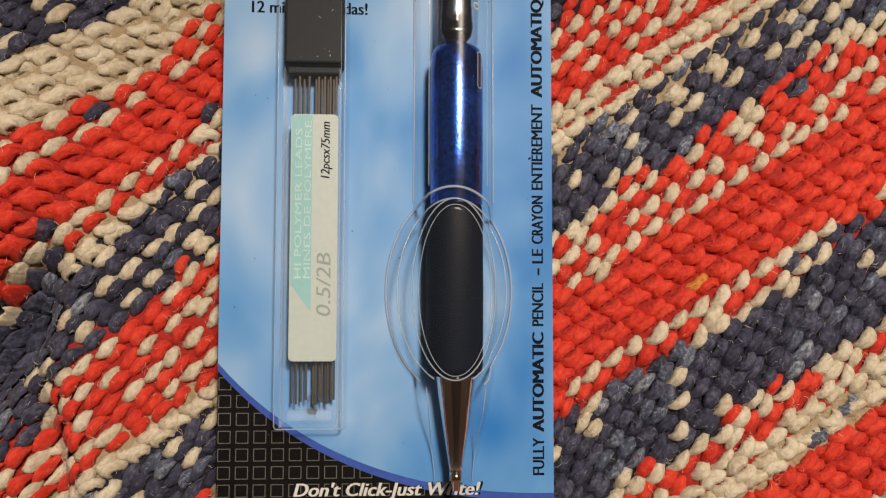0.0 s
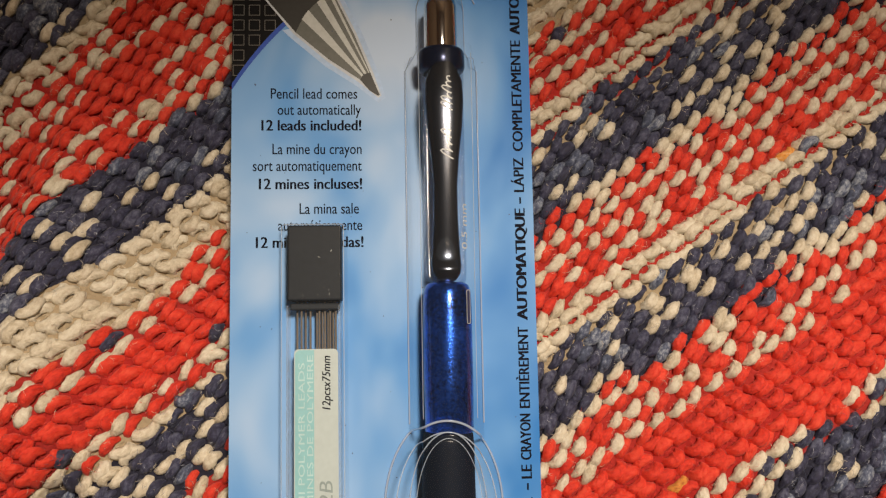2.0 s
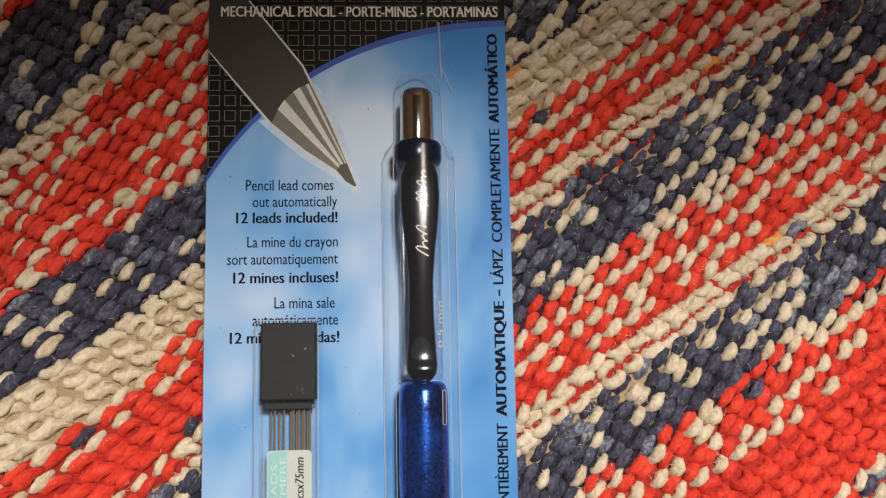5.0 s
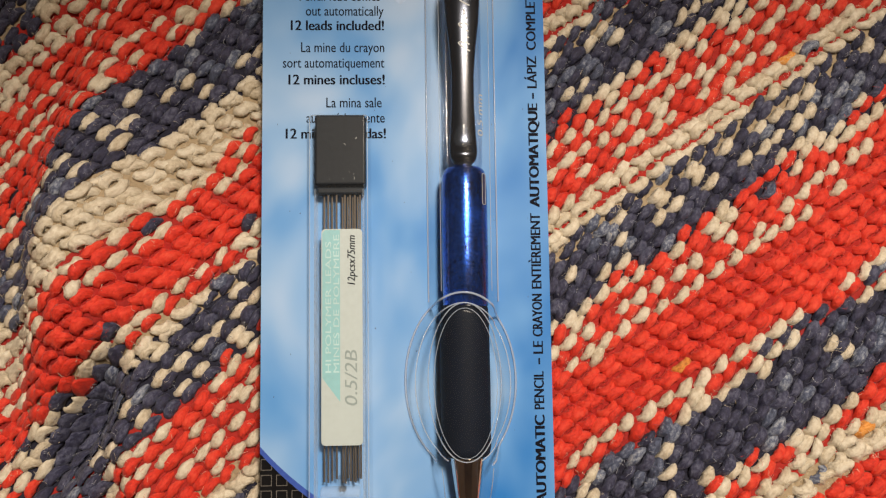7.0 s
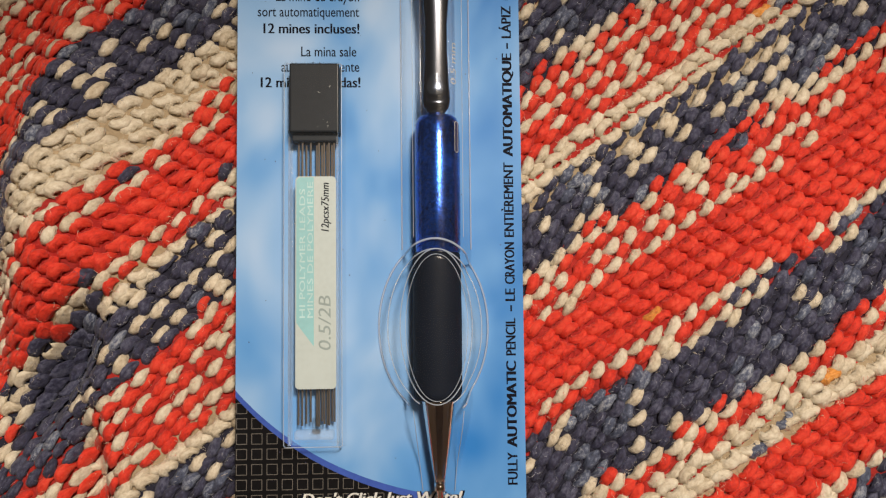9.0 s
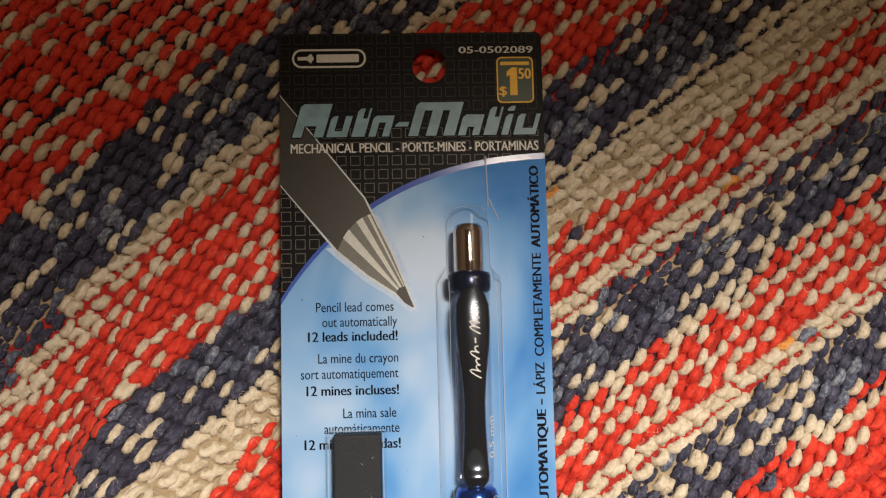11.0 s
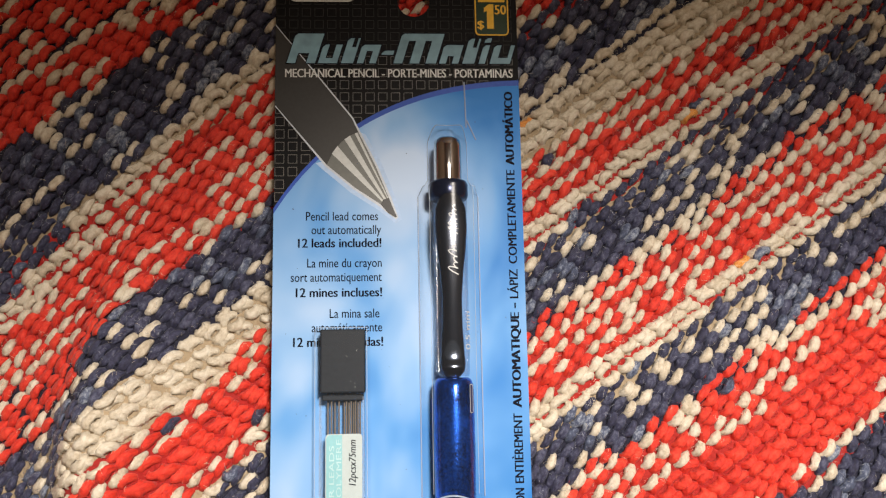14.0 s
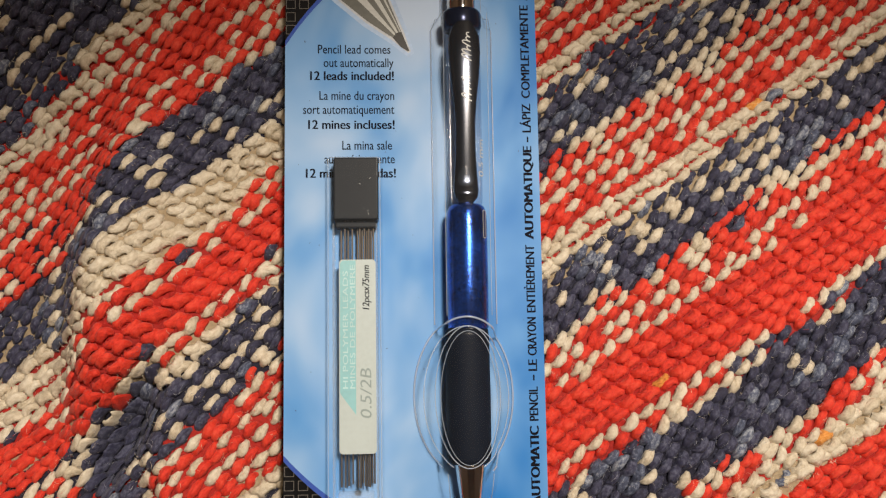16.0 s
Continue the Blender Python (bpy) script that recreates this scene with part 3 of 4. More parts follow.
def card_body():
    outline = rounded(-W2, 0, W2, TALL, 1.6)
    hole = [(4.7 + 4.5 * math.cos(2 * math.pi * k / 28), 205.3 + 4.5 * math.sin(2 * math.pi * k / 28)) for k in range(28)]
    bm = bmesh.new()
    edges = []
    for pts in (outline, hole):
        vs = [bm.verts.new((x, y, 0)) for x, y in pts]
        edges += [bm.edges.new((a, b)) for a, b in zip(vs, vs[1:] + vs[:1])]
    bmesh.ops.triangle_fill(bm, edges=edges, use_beauty=True)
    for f in bm.faces:
        if f.normal.z < 0:
            f.normal_flip()
    ex = bmesh.ops.extrude_face_region(bm, geom=bm.faces[:])
    bmesh.ops.translate(bm, vec=(0, 0, -0.45), verts=[v for v in ex["geom"] if isinstance(v, bmesh.types.BMVert)])
    bmesh.ops.recalc_face_normals(bm, faces=bm.faces)
    return bm


card = part("backing_card", card_body(), BLACK_PRINT, pack, "glossy black printed card with a round hang hole")


part("blue_rim", sheet([(x, y - 1.2) for x, y in LOW] + [(x, y + 1.2) for x, y in HIGH][::-1], 0.05), RIM_PRINT, card, "violet-blue printed border")
part("cloud_panel", sheet([(x, y + 0.35) for x, y in LOW] + [(x, y - 0.35) for x, y in HIGH][::-1], 0.10), SKY, card, "pale blue printed clouds")


def squares(y_low, y_high):
    """Thin outlined squares over the black parts of the print, between two heights."""
    bm = bmesh.new()

    def low(x):
        return min(LOW, key=lambda p: abs(p[0] - x))[1]

    def high(x):
        return min(HIGH, key=lambda p: abs(p[0] - x))[1]

    pitch, side, line = 3.51, 2.5, 0.14
    for i in range(19):
        for j in range(61):
            x, y = -W2 + 0.2 + i * pitch, 0.6 + j * pitch
            if not y_low <= y < y_high:
                continue
            lo, hi = min(low(x), low(x + side)) - 1.3, max(high(x), high(x + side)) + 1.3
            if not (y < lo or y + side > hi) or y + side > TALL - 0.2:
                continue
            if (x + side / 2 - 4.7) ** 2 + (y + side / 2 - 205.3) ** 2 < 5.1 ** 2 or (j == 59 and x > 10):
                continue
            o = [(x, y), (x + side, y), (x + side, y + side), (x, y + side)]
            q = [(x + line, y + line), (x + side - line, y + line), (x + side - line, y + side - line), (x + line, y + side - line)]
            ov, qv = [bm.verts.new((*p, 0.045)) for p in o], [bm.verts.new((*p, 0.045)) for p in q]
            for k in range(4):
                bm.faces.new((ov[k], ov[(k + 1) % 4], qv[(k + 1) % 4], qv[k]))
    return bm


FAINT_PRINT = plain("faint_grey_print", (0.032, 0.030, 0.028), 0.4, shine=0.12)
part("square_pattern", squares(0, 188), GRID_PRINT, card, "fine grey printed squares", kind="stuff")
part("square_pattern", squares(188, TALL), FAINT_PRINT, card, "faint printed squares", kind="stuff")

# the printed pencil that points down from the edge
def picture(name, pts, z, mat, label=""):
    part(name, sheet(pts, z), mat, card, label)


EDGE = -W2 + 0.05
GLOW_PRINT = plain("pale_blue_glow_print", (0.42, 0.56, 0.80), 0.5, shine=0.18)
picture("pencil_glow", [(-12.0, 168.0), (-8.9, 166.6), (-4.6, 158.4), (-1.0, 149.2), (0.7, 142.9), (-0.9, 141.8), (-5.7, 145.6), (-12.8, 150.2), (-20.6, 156.8), (-22.5, 158.6), (-16, 160)], 0.115, GLOW_PRINT, "soft pale printed glow")
picture("pencil_halo", [(EDGE, 198.2), (-12.4, 171.5), (-10.4, 167.5), (-5.8, 158.1), (-2.1, 149.0), (-0.2, 143.4), (-0.9, 142.9), (-5.3, 146.5), (-12.3, 151.3), (-20.0, 157.8), (EDGE, 174.7)], 0.13, HALO_PRINT, "pale printed glow")
picture("pencil_picture_barrel", [(EDGE, 197.9), (-12.7, 171.2), (-10.9, 167.3), (-13.0, 166.4), (-15.4, 164.6), (-17.4, 162.4), (-18.6, 160.0), (-19.5, 158.1), (EDGE, 175.0)], 0.16, BARREL_PRINT, "printed charcoal pencil grip")
picture("pencil_picture_cone", [(-10.9, 167.3), (-13.0, 166.4), (-15.4, 164.6), (-17.4, 162.4), (-18.6, 160.0), (-19.5, 158.1), (-12.0, 151.8), (-5.0, 147.1), (-2.7, 148.8), (-6.3, 157.8)], 0.16, GREY_PRINT, "printed grey metal cone")
for g0, g1, e0, e1 in (((-18.1, 161.2), (-16.6, 163.4), (-4.5, 147.7), (-4.1, 148.0)), ((-14.7, 165.2), (-13.2, 166.3), (-3.9, 148.1), (-3.5, 148.5)), ((-11.9, 166.9), (-11.2, 167.1), (-3.1, 148.7), (-2.9, 148.8))):
    picture("pencil_picture_gleam", [g0, g1, e1, e0], 0.19, PALE_PRINT, "pale printed gleam")
picture("pencil_picture_point", [(-5.0, 147.1), (-4.2, 148.4), (-2.7, 148.8), (-1.5, 145.8), (-0.6, 143.6), (-1.0, 143.4), (-2.9, 144.6)], 0.20, BARREL_PRINT)

# words on the cloud panel
T = 0.16
for words, x0, x1, base, bold in (("Pencil lead comes", -25.0, -5.7, 142.7, 0), ("out automatically", -23.5, -4.9, 139.0, 0), ("12 leads included!", -27.0, -4.9, 135.4, 0.022),
                                  ("La mine du crayon", -24.6, -4.8, 130.0, 0), ("sort automatiquement", -28.9, -4.8, 126.2, 0), ("12 mines incluses!", -27.5, -4.8, 122.1, 0.022),
                                  ("La mina sale", -18.6, -5.5, 116.5, 0), ("autom\u00e1ticamente", -23.3, -4.8, 112.8, 0), ("12 minas incluidas!", -28.1, -4.6, 109.0, 0.022)):
    lettering(words, x0, x1, base, 2.45, T, INK, card, bold)
for words, y0, y1, bold in (("FULLY", 15.0, 22.3, 0), ("AUTOMATIC", 23.7, 43.5, 0.03), ("PENCIL", 45.0, 53.6, 0), ("-", 55.4, 56.6, 0), ("LE", 57.8, 60.6, 0), ("CRAYON", 61.8, 71.6, 0),
                            ("ENTI\u00c8REMENT", 73.0, 90.7, 0), ("AUTOMATIQUE", 92.4, 117.2, 0.03), ("-", 118.6, 119.8, 0), ("L\u00c1PIZ", 121.2, 128.9, 0),
                            ("COMPLETAMENTE", 130.6, 156.4, 0), ("AUTOM\u00c1TICO", 158.0, 178.7, 0.03)):
    lettering(words, y0, y1, 31.75, 2.35 if words != "-" else 3.0, T, INK, card, bold + 0.026, upright=True)

# words on the black ends
for words, x0, x1, base in (("Don't Click-Just Write!", -18.4, 18.7, 11.2), ("Pas besoin de cliquer - Juste \u00e0 \u00e9crire!", -30.9, 30.8, 7.5), ("No haga clic-S\u00f3lo escriba!", -20.7, 21.2, 3.7)):
    lettering(words, x0 - 0.3, x1 + 0.3, base, 2.7, T, INK, card, 0.09, 0.25, label="black outline of lettering")
    lettering(words, x0, x1, base, 2.6, T + 0.04, WHITE_INK, card, 0.03, 0.25)
lettering("MECHANICAL PENCIL - PORTE-MINES - PORTAMINAS", -30.9, 32.0, 182.9, 2.45, T + 0.10, WHITE_INK, card, 0.012)
lettering("05-0502089", 12.3, 31.4, 208.5, 1.75, T, WHITE_INK, card, 0.02)


# the title drawn as plain slanted shapes: blocks with slots let in from below or above
def block(x0, x1, y0, y1, slots, z, grow=0.0):
    lean, cut = 0.30, 0.7
    pts = [(x0 - grow, y0 - grow)]
    for a, b, top in [q for q in slots if q[2] > 0]:
        pts += [(a + grow, y0 - grow), (a + grow, y0 + top - grow), (b - grow, y0 + top - grow), (b - grow, y0 - grow)]
    pts += [(x1 + grow, y0 - grow), (x1 + grow, y1 + grow)]
    for a, b, deep in [q for q in slots[::-1] if q[2] < 0]:
        pts += [(b - grow, y1 + grow), (b - grow, y1 + deep + grow), (a + grow, y1 + deep + grow), (a + grow, y1 + grow)]
    pts += [(x0 + cut - grow, y1 + grow), (x0 - grow, y1 - cut + grow)]
    bm = bmesh.new()
    vs = [bm.verts.new((x + lean * (y - 187), y, z)) for x, y in pts]
    bmesh.ops.triangle_fill(bm, edges=[bm.edges.new((p, q)) for p, q in zip(vs, vs[1:] + vs[:1])], use_beauty=True)
    for f in bm.faces:
        f.normal_update()
        if f.normal.z < 0:
            f.normal_flip()
    return bm


for x0, x1, y0, y1, slots in ((-30.6, -23.6, 187.0, 195.6, [(-28.5, -25.8, 2.9)]), (-22.9, -18.2, 187.0, 192.4, [(-21.4, -19.7, -3.9)]), (-17.2, -14.2, 187.0, 194.3, [(-15.7, -14.7, -2.6)]),
                              (-13.3, -8.6, 187.0, 192.4, [(-11.7, -10.2, 3.6)]), (-7.8, -4.9, 189.5, 190.7, []), (-4.2, 6.4, 187.0, 195.7, [(-2.0, -0.2, 6.6), (2.2, 3.8, 6.6)]),
                              (7.2, 12.0, 187.0, 192.4, [(8.9, 10.4, 2.2)]), (13.0, 16.0, 187.0, 194.3, [(14.5, 15.5, -2.6)]), (17.1, 18.7, 187.0, 192.4, []), (17.1, 18.7, 193.2, 194.5, []),
                              (19.9, 25.0, 187.0, 192.4, [(21.6, 24.0, -3.7)])):
    x0, x1, slots = -30.6 + (x0 + 30.6) * 1.115, -30.6 + (x1 + 30.6) * 1.115, [(-30.6 + (a + 30.6) * 1.115, -30.6 + (b + 30.6) * 1.115, d) for a, b, d in slots]
    part("title_block_edge", block(x0, x1, y0, y1, slots, T, 0.3), INK, card)
    part("title_block", block(x0, x1, y0, y1, slots, T + 0.03), STEEL_PRINT, card, "steel-blue slanted title shape")

# maker's pill and price tag
part("maker_badge", sheet(rounded(-30.4, 205.0, -11.6, 209.9, 2.3), T), WHITE_INK, card, "white outlined pill badge")
part("maker_badge_inner", sheet(rounded(-29.9, 205.5, -12.1, 209.4, 1.9), T + 0.03), BLACK_PRINT, card)
part("maker_badge_bar", sheet(rounded(-24.2, 206.4, -13.4, 208.5, 0.3), T + 0.06), WHITE_INK, card, "plain white bar")
part("maker_badge_mark", sheet([(-29.0, 207.0), (-26.6, 207.0), (-25.6, 206.2), (-24.8, 207.45), (-25.6, 208.7), (-26.6, 207.9), (-29.0, 207.9)], T + 0.06), WHITE_INK, card)
part("price_tag", sheet(rounded(21.9, 195.3, 31.4, 207.4, 1.3), T), TAG_YELLOW, card, "green and yellow price tag")
part("price_tag_field", sheet(rounded(22.25, 195.65, 31.05, 207.05, 1.05), T + 0.03), TAG_GREEN, card)
part("price_tag_bar", sheet(rounded(22.9, 205.2, 30.4, 206.1, 0.2), T + 0.06), TAG_YELLOW, card, "plain yellow bar")
lettering("$", 22.6, 24.4, 197.3, 2.4, T + 0.06, TAG_YELLOW, card, 0.02)
part("price_figure", sheet([(25.3, 197.3), (27.2, 197.3), (27.2, 204.6), (25.9, 204.6), (24.5, 203.5), (24.5, 202.2), (25.3, 202.6)], T + 0.06), TAG_YELLOW, card, "yellow figure 1")
lettering("50", 27.6, 30.7, 201.6, 2.8, T + 0.06, TAG_YELLOW, card, 0.02)


# the clear shell, formed over pencil and lead case
AX = 13.3             # the pencil's axis at the grip
TX = AX - 0.35        # and at its top


def shell_height(x, y):
    """Height of the formed plastic over the card, in mm."""
    # the long channel
    half = 8.1 - 2.6 * smooth_step(150.5, 153.5, y) - 4.0 * smooth_step(36, 13, y)
    top = 12.8 + 1.9 * smooth_step(88, 136, y) - 2.6 * smooth_step(150, 154, y) - 5.5 * smooth_step(36, 12, y)
    end = smooth_step(10.5, 14.5, y) * smooth_step(169.5, 165.5, y)
    d = np.abs(x - AX)
    channel = top * end * smooth_step(half, half - 2.6, d) * (1 - 0.20 * (d / half) ** 2)
    # the wide oval round the grip
    r = np.sqrt(((x - 12.4) / 12.9) ** 2 + ((y - 51.8) / 20.0) ** 2)
    dome = np.clip(1 - ((x - 12.7) / 9.0) ** 2, 0, 1)
    oval = 8.6 * smooth_step(1.0, 0.80, r) + (3.4 + 1.4 * dome) * smooth_step(0.66, 0.60, np.sqrt(((x - 12.7) / 12.6) ** 2 + ((y - 52.2) / 27.0) ** 2))
    # the box over the lead case
    bx, by = np.abs(x + 15.4), np.abs(y - 69.3)
    case = 7.4 * smooth_step(7.0, 6.4, bx) * smooth_step(44.8, 43.9, by)
    return np.maximum(np.maximum(channel, oval), case)


def shell(x0, x1, y0, y1, step):
    xs, ys = np.arange(x0, x1 + step / 2, step), np.arange(y0, y1 + step / 2, step)
    gx, gy = np.meshgrid(xs, ys)
    gz = shell_height(gx, gy) + 0.30
    co = np.stack([gx, gy, gz], -1).reshape(-1, 3) * MM
    i, j = np.meshgrid(np.arange(len(ys) - 1), np.arange(len(xs) - 1), indexing="ij")
    a = i * len(xs) + j
    faces = np.stack([a, a + 1, a + 1 + len(xs), a + len(xs)], -1).reshape(-1, 4)
    faces = faces[gz.ravel()[faces].max(1) > 0.32]
    me = bpy.data.meshes.new("blister")
    me.from_pydata(co.tolist(), [], faces.tolist())
    return me


hold("blister", shell(-1.5, 27.5, 9, 172, 0.5), BLISTER, pack, "clear moulded plastic over the pencil", True)
hold("blister", shell(-24, -5, 21, 115, 0.5), BLISTER, pack, "clear moulded plastic box over the lead case", True)


def ridge(points, radius=0.16):
    """A thin bead of plastic along a line of (x, y) that lies on the shell; its haze paints a bright edge."""
    bm = bmesh.new()
    pts = [Vector((x, y, float(shell_height(np.float64(x), np.float64(y))) + 0.32)) for x, y in points]
    closed = (pts[0] - pts[-1]).length < 1e-3
    if closed:
        pts = pts[:-1]
    count, rings = len(pts), []
    for k, p in enumerate(pts):
        d = (pts[(k + 1) % count] - pts[k - 1]) if closed else (pts[min(k + 1, count - 1)] - pts[max(k - 1, 0)])
        d.normalize()
        side = d.cross(Vector((0, 0, 1))).normalized()
        up = side.cross(d)
        rings.append([bm.verts.new(p + radius * (math.cos(a) * side + math.sin(a) * up)) for a in (k2 * math.pi / 3 for k2 in range(6))])
    for k in range(count if closed else count - 1):
        a, b = rings[k], rings[(k + 1) % count]
        for q in range(6):
            bm.faces.new((a[q], a[(q + 1) % 6], b[(q + 1) % 6], b[q]))
    return bm


def oval(cx, cy, rx, ry, a0=0, a1=360, n=72):
    return [(cx + rx * math.cos(radians(a0 + (a1 - a0) * k / n)), cy + ry * math.sin(radians(a0 + (a1 - a0) * k / n))) for k in range(n + 1)]


def run(x0, y0, x1, y1, n=30):
    return [(x0 + (x1 - x0) * k / n, y0 + (y1 - y0) * k / n) for k in range(n + 1)]


for pts, radius in ((oval(12.4, 51.8, 12.8, 19.9, -62, 242), 0.26), (oval(12.4, 51.8, 10.6, 17.6, -70, 250), 0.15), (oval(12.7, 52.2, 8.1, 17.2), 0.14), (oval(12.7, 52.0, 6.9, 16.2), 0.08),
                    (run(5.15, 70, 5.15, 149), 0.19), (run(21.45, 70, 21.45, 149), 0.19), (run(7.7, 72, 7.7, 149), 0.08), (run(18.9, 72, 18.9, 149), 0.08),
                    (oval(AX, 163.2, 5.4, 5.2, 0, 180, 30), 0.12), (run(5.15, 149, 7.8, 153.5), 0.1), (run(21.45, 149, 18.8, 153.5), 0.1), (run(7.8, 153.5, 7.9, 163.2), 0.1), (run(18.8, 153.5, 18.7, 163.2), 0.1),
                    # first two beads here stand in for glints on the sheet's creases
                    (run(18.4, 181.5, 18.7, 168.5), 0.22), (run(18.9, 170.5, 21.3, 165.0), 0.2), (run(7.4, 33.5, 9.6, 14), 0.1), (run(18.6, 33.5, 17.0, 14), 0.1),
                    (run(-22.1, 25.2, -22.1, 113.2), 0.12), (run(-8.75, 25.2, -8.75, 113.2), 0.12), (run(-22.1, 113.7, -8.75, 113.7), 0.14), (run(-22.1, 25.0, -8.75, 25.0), 0.14)):
    part("blister_ridge", ridge(pts, radius), RIDGE, pack, "", True)


DARK_INK = plain("dark_violet_ink", (0.03, 0.03, 0.09), 0.5)

# ---- the mechanical pencil ----
pencil = thing("mechanical_pencil", "metallic blue pencil with black grip and chrome tip in clear blister", "pencil")
CZ = 7.0
part("cone", lathe([(17.0, 1.2), (19.0, 1.5), (26.0, 2.6), (33.0, 3.6), (35.2, 3.9), (35.6, 3.9)], AX, CZ), CHROME, pencil, "chrome cone tip", True)
part("point", lathe([(13.4, 0.35), (13.5, 0.8), (15.2, 0.9), (15.3, 1.2), (17.0, 1.3)], AX, CZ, 24), CHROME, pencil, "narrow chrome lead sleeve", True)
part("grip", lathe([(35.4, 4.3), (35.8, 5.1), (37.5, 5.5), (52, 5.6), (66, 5.5), (68.4, 5.3), (68.9, 5.0)], AX - 0.25, CZ), RUBBER, pencil, "black rubber grip", True)
part("barrel", lathe([(68.7, 4.9), (69.0, 5.1), (80, 5.25), (95, 5.2), (98.3, 5.05), (99.7, 4.6), (100.3, 3.9)], AX + 0.1, CZ, 56), BLUE_METAL, pencil, "metallic blue barrel", True)
part("upper_barrel", lathe([(100.6, 4.4), (102, 4.6), (110, 4.7), (140, 4.7), (147.0, 4.8)], TX + 0.15, CZ - 0.6, 56), BARREL_PLASTIC, pencil, "clear plastic upper barrel", True).visible_shadow = False
part("collar", lathe([(146.4, 4.2), (146.8, 4.9), (147.6, 5.2), (150.6, 5.2), (151.4, 4.8), (151.7, 3.6)], TX, CZ), COLLAR, pencil, "dark navy collar", True)
part("push_button", lathe([(151.2, 3.6), (152, 3.7), (161.2, 3.65), (162.6, 3.4), (163.3, 2.7), (163.5, 1.4)], TX, CZ), CHROME, pencil, "chrome push button", True)


def round_barrel(x, r=5.0, cz=CZ - 0.6):
    return cz + np.sqrt(np.clip(r ** 2 - (x - AX) ** 2, 0.2, None)) + 0.06


def barrel_mark(name, pts, mat, lift=0.0):
    bm = sheet(pts, 0)
    for v in bm.verts:
        v.co.z = float(round_barrel(v.co.x - 0.1, 5.3, CZ)) + lift
    part(name, bm, mat, pencil, "pale printed mark")


lettering("0.5 mm", 107.3, 117.0, 17.75, 1.3, 0, PALE_PRINT, pencil, upright=True, name="size_print", wrap=round_barrel)
barrel_mark("badge_print", rounded(17.2, 91.4, 18.1, 98.6, 0.4), PALE_PRINT)
barrel_mark("badge_print_bar", rounded(17.33, 91.55, 17.97, 98.45, 0.28), DARK_INK, 0.05)


def clip_half(y):
    """Half the clip's width along the pencil."""
    keys = ((100.1, 0.9), (100.6, 1.9), (101.8, 2.9), (103.8, 3.2), (107.5, 2.95), (114, 2.6), (121, 2.55), (127, 3.0), (133, 3.7), (139, 4.1), (143.5, 3.9), (146.0, 3.1), (147.4, 2.0), (148.0, 0.9))
    return float(np.interp(y, [k for k, _ in keys], [v for _, v in keys]))


def clip_crown(y):
    """The clip's height along its middle: a hump near the top, a long slope, a ball at the end."""
    d = 138.0 - y
    fall = 0.105 * (math.sqrt(d * d + 100) - 10) if d > 0 else 0.0115 * d * d
    return 13.2 - fall + 1.15 * math.exp(-((y - 102.6) / 2.0) ** 2)


def clip():
    bm = bmesh.new()
    ys = list(np.linspace(100.1, 104.5, 10)) + list(np.linspace(105, 143, 30)) + list(np.linspace(143.5, 148.0, 10))
    rings = []
    for y in ys:
        w = clip_half(y)
        crown = clip_crown(y)
        ring = []
        for k in range(17):
            q = -1 + k / 8
            ring.append(bm.verts.new((TX + 0.2 + w * q, y, crown - 0.8 * abs(q) ** 2.2 * (w / 4.2) - (0.5 if abs(q) == 1 else 0))))
        rings.append(ring)
    for a, b in zip(rings, rings[1:]):
        for k in range(16):
            bm.faces.new((a[k], a[k + 1], b[k + 1], b[k]))
    ex = bmesh.ops.extrude_face_region(bm, geom=bm.faces[:])
    bmesh.ops.translate(bm, vec=(0, 0, -0.8), verts=[v for v in ex["geom"] if isinstance(v, bmesh.types.BMVert)])
    bmesh.ops.recalc_face_normals(bm, faces=bm.faces)
    return bm


clip_part = part("clip", clip(), BLACK_CHROME, pencil, "glossy black spoon-shaped clip", True)


def clip_face(x, y):
    w = clip_half(y)
    crown = clip_crown(y)
    return crown - 0.8 * abs((x - TX - 0.2) / w) ** 2.2 * (w / 4.2)


def script_line(points, width):
    """A pale hand-drawn stroke that lies on the clip."""
    bm = bmesh.new()
    pts = [Vector(p) for p in points]
    left, right = [], []
    for k, p in enumerate(pts):
        d = (pts[min(k + 1, len(pts) - 1)] - pts[max(k - 1, 0)]).normalized()
        for side, sign in ((left, 1), (right, -1)):
            q = p + Vector((-d.y, d.x)) * width * sign
            side.append(bm.verts.new((q.x, q.y, clip_face(q.x, q.y) + 0.06)))
    for k in range(len(pts) - 1):
        bm.faces.new((right[k], right[k + 1], left[k + 1], left[k]))
    bmesh.ops.recalc_face_normals(bm, faces=bm.faces)
    return bm


def scrawl(y0, y1, heights, lean):
    """A line that runs up the clip in strokes of uneven height."""
    out = []
    for k, h in enumerate(heights):
        for q in range(8):
            u = (k + q / 8) / len(heights)
            swing = h * (0.5 - 0.5 * math.cos(2 * math.pi * q / 8))
            out.append((TX + 1.9 - lean * u - swing, y0 + (y1 - y0) * u + 0.42 * swing - 0.25 * math.sin(2 * math.pi * q / 8)))
    return out


part("script_mark", script_line(scrawl(126.2, 133.6, (2.6, 1.1, 1.0, 2.2, 1.0), 0.5), 0.15), WHITE_INK, clip_part, "white script-like line")
part("script_mark", script_line([(TX + 0.7, 134.4), (TX + 0.6, 135.7)], 0.17), WHITE_INK, clip_part, "white dash")
part("script_mark", script_line(scrawl(136.6, 144.0, (2.5, 2.4, 1.0, 2.1, 1.1, 0.9), 0.3), 0.15), WHITE_INK, clip_part, "white script-like line")


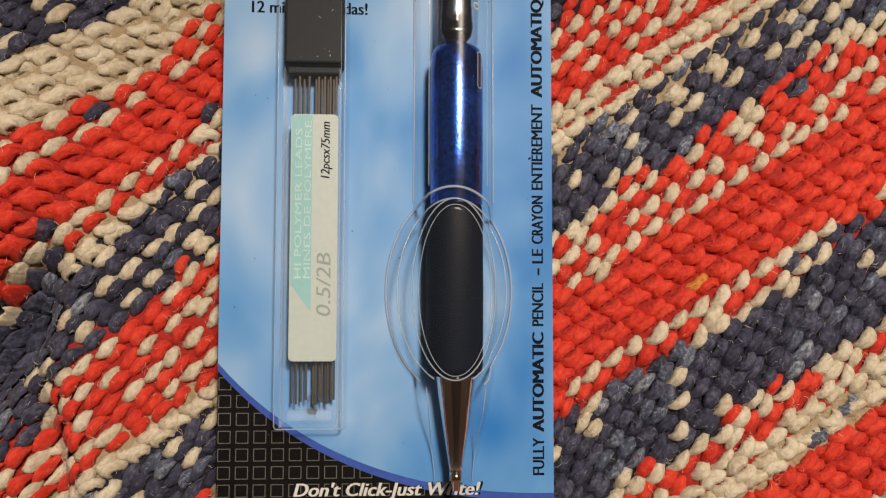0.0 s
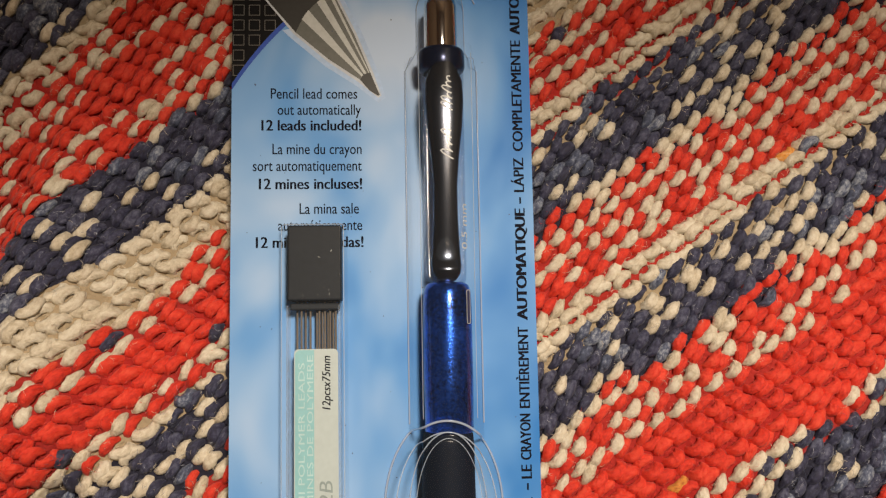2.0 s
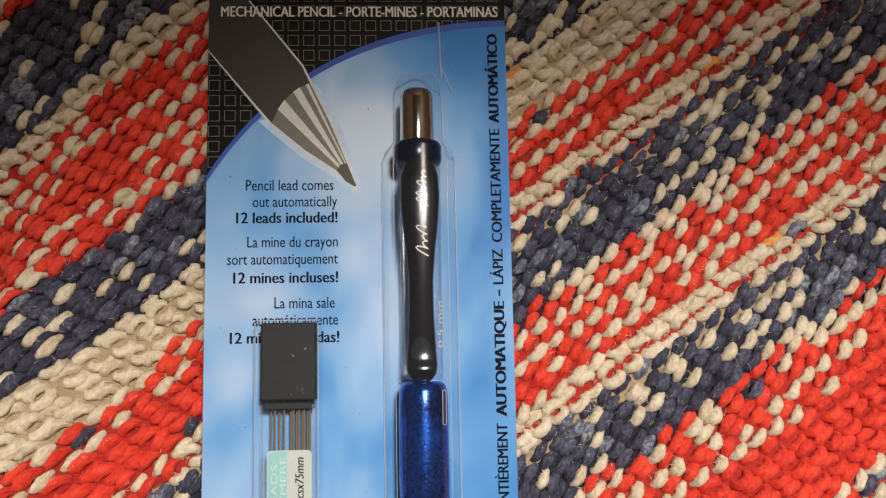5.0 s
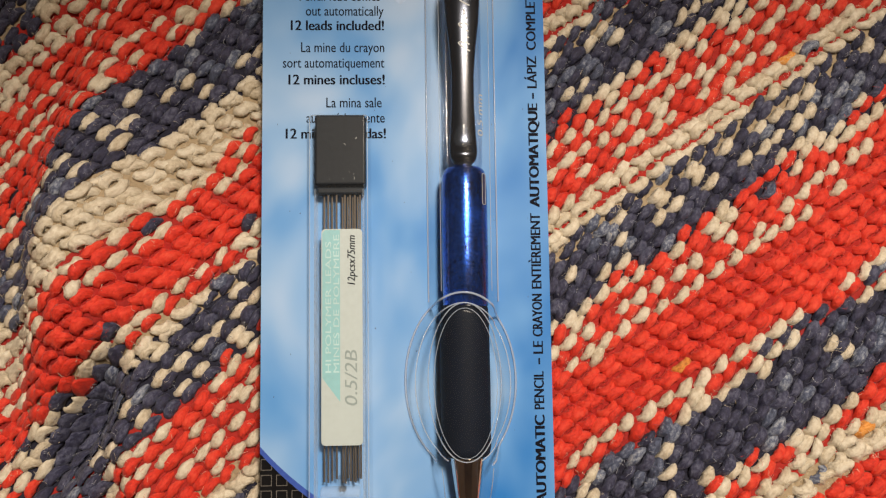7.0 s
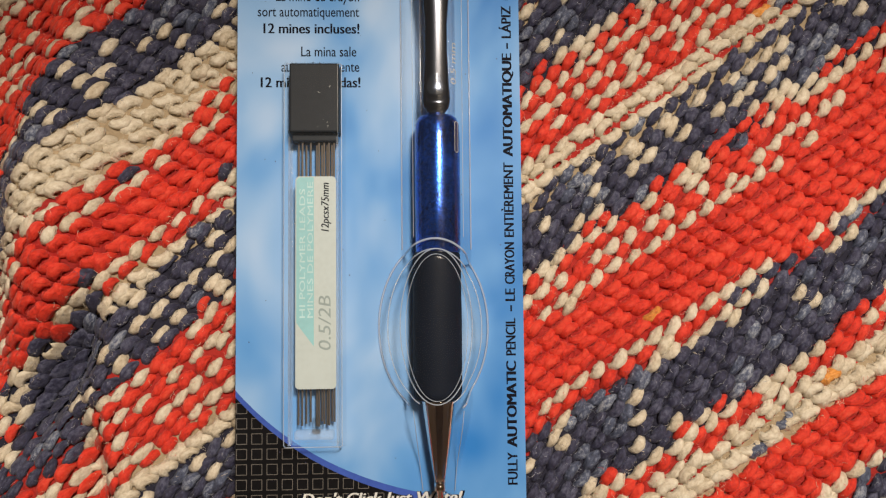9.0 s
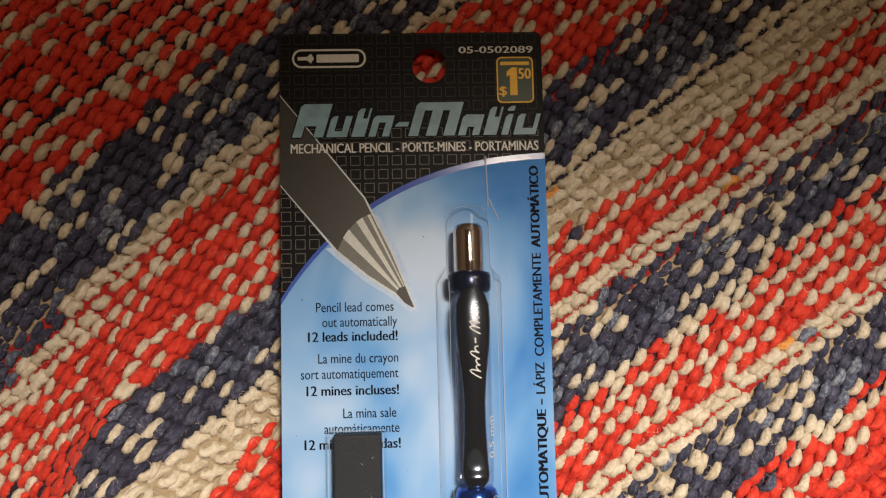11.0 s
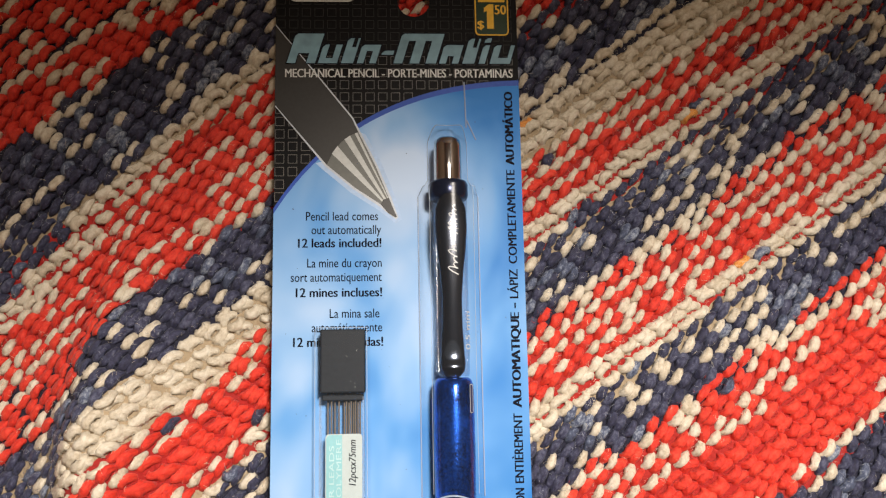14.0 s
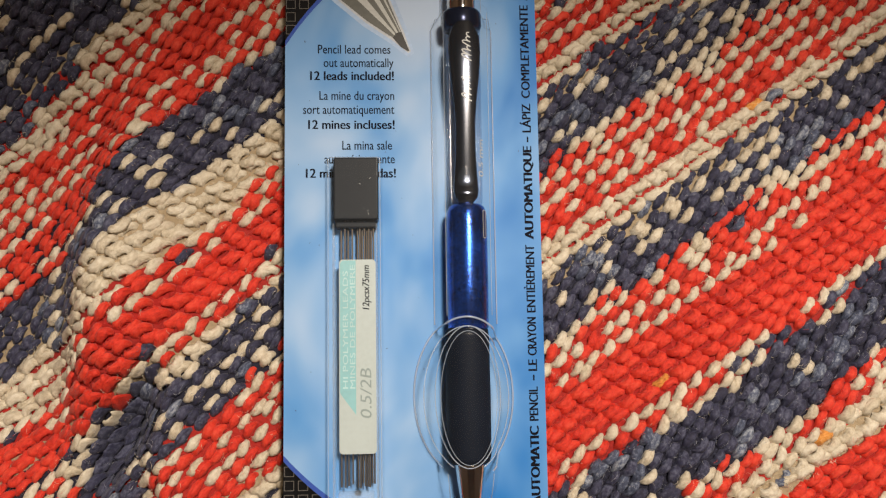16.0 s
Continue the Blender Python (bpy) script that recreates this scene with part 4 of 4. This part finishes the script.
# ---- the case of spare leads ----
case = thing("lead_case", "slim clear case of pencil leads with charcoal cap and pale label", "lead case")
X0, X1 = -21.2, -9.15


def case_shell():
    """Hollow clear box, open at the cap's end."""
    bm = box(X0 + 0.3, 25.6, 0.6, X1 - 0.3, 98.5, 5.9, 0.5)
    return bm


part("case_body", case_shell(), CASE_PLASTIC, case, "clear plastic body").visible_shadow = False
part("cap", box(X0 + 0.6, 96.9, 0.5, X1, 113.1, 6.6, 0.45, 3), CAP_PLASTIC, case, "charcoal plastic cap")
part("cap_lip", box(X0 + 1.1, 95.0, 0.9, X1 - 0.5, 96.4, 5.5, 0.3), CAP_PLASTIC, case)
for k in range(2):
    x = (X0 + 0.55, X1 - 0.55)[k]
    part("case_rail", box(x - 0.22, 25.5, 0.8, x + 0.22, 96.0, 6.15, 0.12), RAIL_PLASTIC, case, "clear side rail").visible_shadow = False
part("case_foot", box(X0 + 1.6, 26.6, 1.0, X1 - 1.6, 28.6, 5.0, 0.4), RAIL_PLASTIC, case, "clear inner foot").visible_shadow = False
part("case_stop", box(-15.6, 27.8, 1.0, -13.8, 31.5, 4.6, 0.4), CASE_PLASTIC, case)


def lead(x, z, y0, y1):
    part("lead", lathe([(y0, 0.23), (y1, 0.23)], x, z, 10), LEAD, case, smooth=True)


rng = random.Random(3)
for k, x in enumerate((-18.8, -17.8, -17.0, -15.9, -14.6, -14.0, -13.4, -12.8, -12.2, -11.7, -11.1, -10.5)):
    lead(x, 3.0 + 1.1 * (k % 2), 29.6 + rng.choice((0, 0.2, 0.5, 1.0)), 98.0)

label = part("label", sheet(rounded(-19.2, 38.2, -9.95, 86.7, 0.9), 6.05, 0.12), LABEL_WHITE, case, "pale label with teal stripe")
part("label_stripe", sheet([(-19.0, 85.8), (-18.3, 86.5), (-15.0, 86.5), (-15.0, 47.8), (-15.9, 49.0), (-17.4, 51.0), (-19.0, 53.2)], 6.08), LABEL_TEAL, label)
lettering("HI POLYMER LEADS", 54.3, 83.8, -17.0, 1.3, 6.11, LABEL_PALE, label, upright=True)
lettering("MINES DE POLYMERE", 54.3, 85.4, -15.2, 1.3, 6.11, LABEL_PALE, label, upright=True)
lettering("12pcsx75mm", 74.0, 85.2, -11.6, 1.75, 6.11, INK, label, 0.01, 0.2, upright=True)
lettering("0.5/2B", 47.0, 59.3, -11.2, 2.8, 6.11, LABEL_GREY, label, 0.0, 0.15, upright=True)


def cap_dust():
    bm = bmesh.new()
    g = random.Random(5)
    for _ in range(7):
        x, y, a = g.uniform(X0 + 3, X1 - 2), g.uniform(98, 109), g.uniform(0, 3.1)
        long_, thin = g.uniform(0.05, 0.28), g.uniform(0.025, 0.045)
        c, d = Vector((math.cos(a), math.sin(a))), Vector((-math.sin(a), math.cos(a)))
        bm.faces.new([bm.verts.new((x + p * long_ * c.x + q * thin * d.x, y + p * long_ * c.y + q * thin * d.y, 6.63)) for p, q in ((-1, -1), (1, -1), (1, 1), (-1, 1))])
    return bm


part("cap_dust", cap_dust(), PALE_PRINT, case, "pale specks and scratches on the cap", kind="stuff")

# ---- specks of dust on the pack ----
def specks():
    bm = bmesh.new()
    g = random.Random(21)
    for _ in range(60):
        x, y, r = g.uniform(-W2 + 1, W2 - 1), g.uniform(14, 176), g.uniform(0.05, 0.16)
        a0, count = g.uniform(0, 6), 6
        bm.faces.new([bm.verts.new((x + r * g.uniform(0.6, 1.3) * math.cos(a0 + k * math.pi / 3), y + r * g.uniform(0.6, 1.3) * math.sin(a0 + k * math.pi / 3), 0.22)) for k in range(count)])
    return bm


part("dust", specks(), DARK_INK, card, "tiny dark specks of dust", kind="stuff")
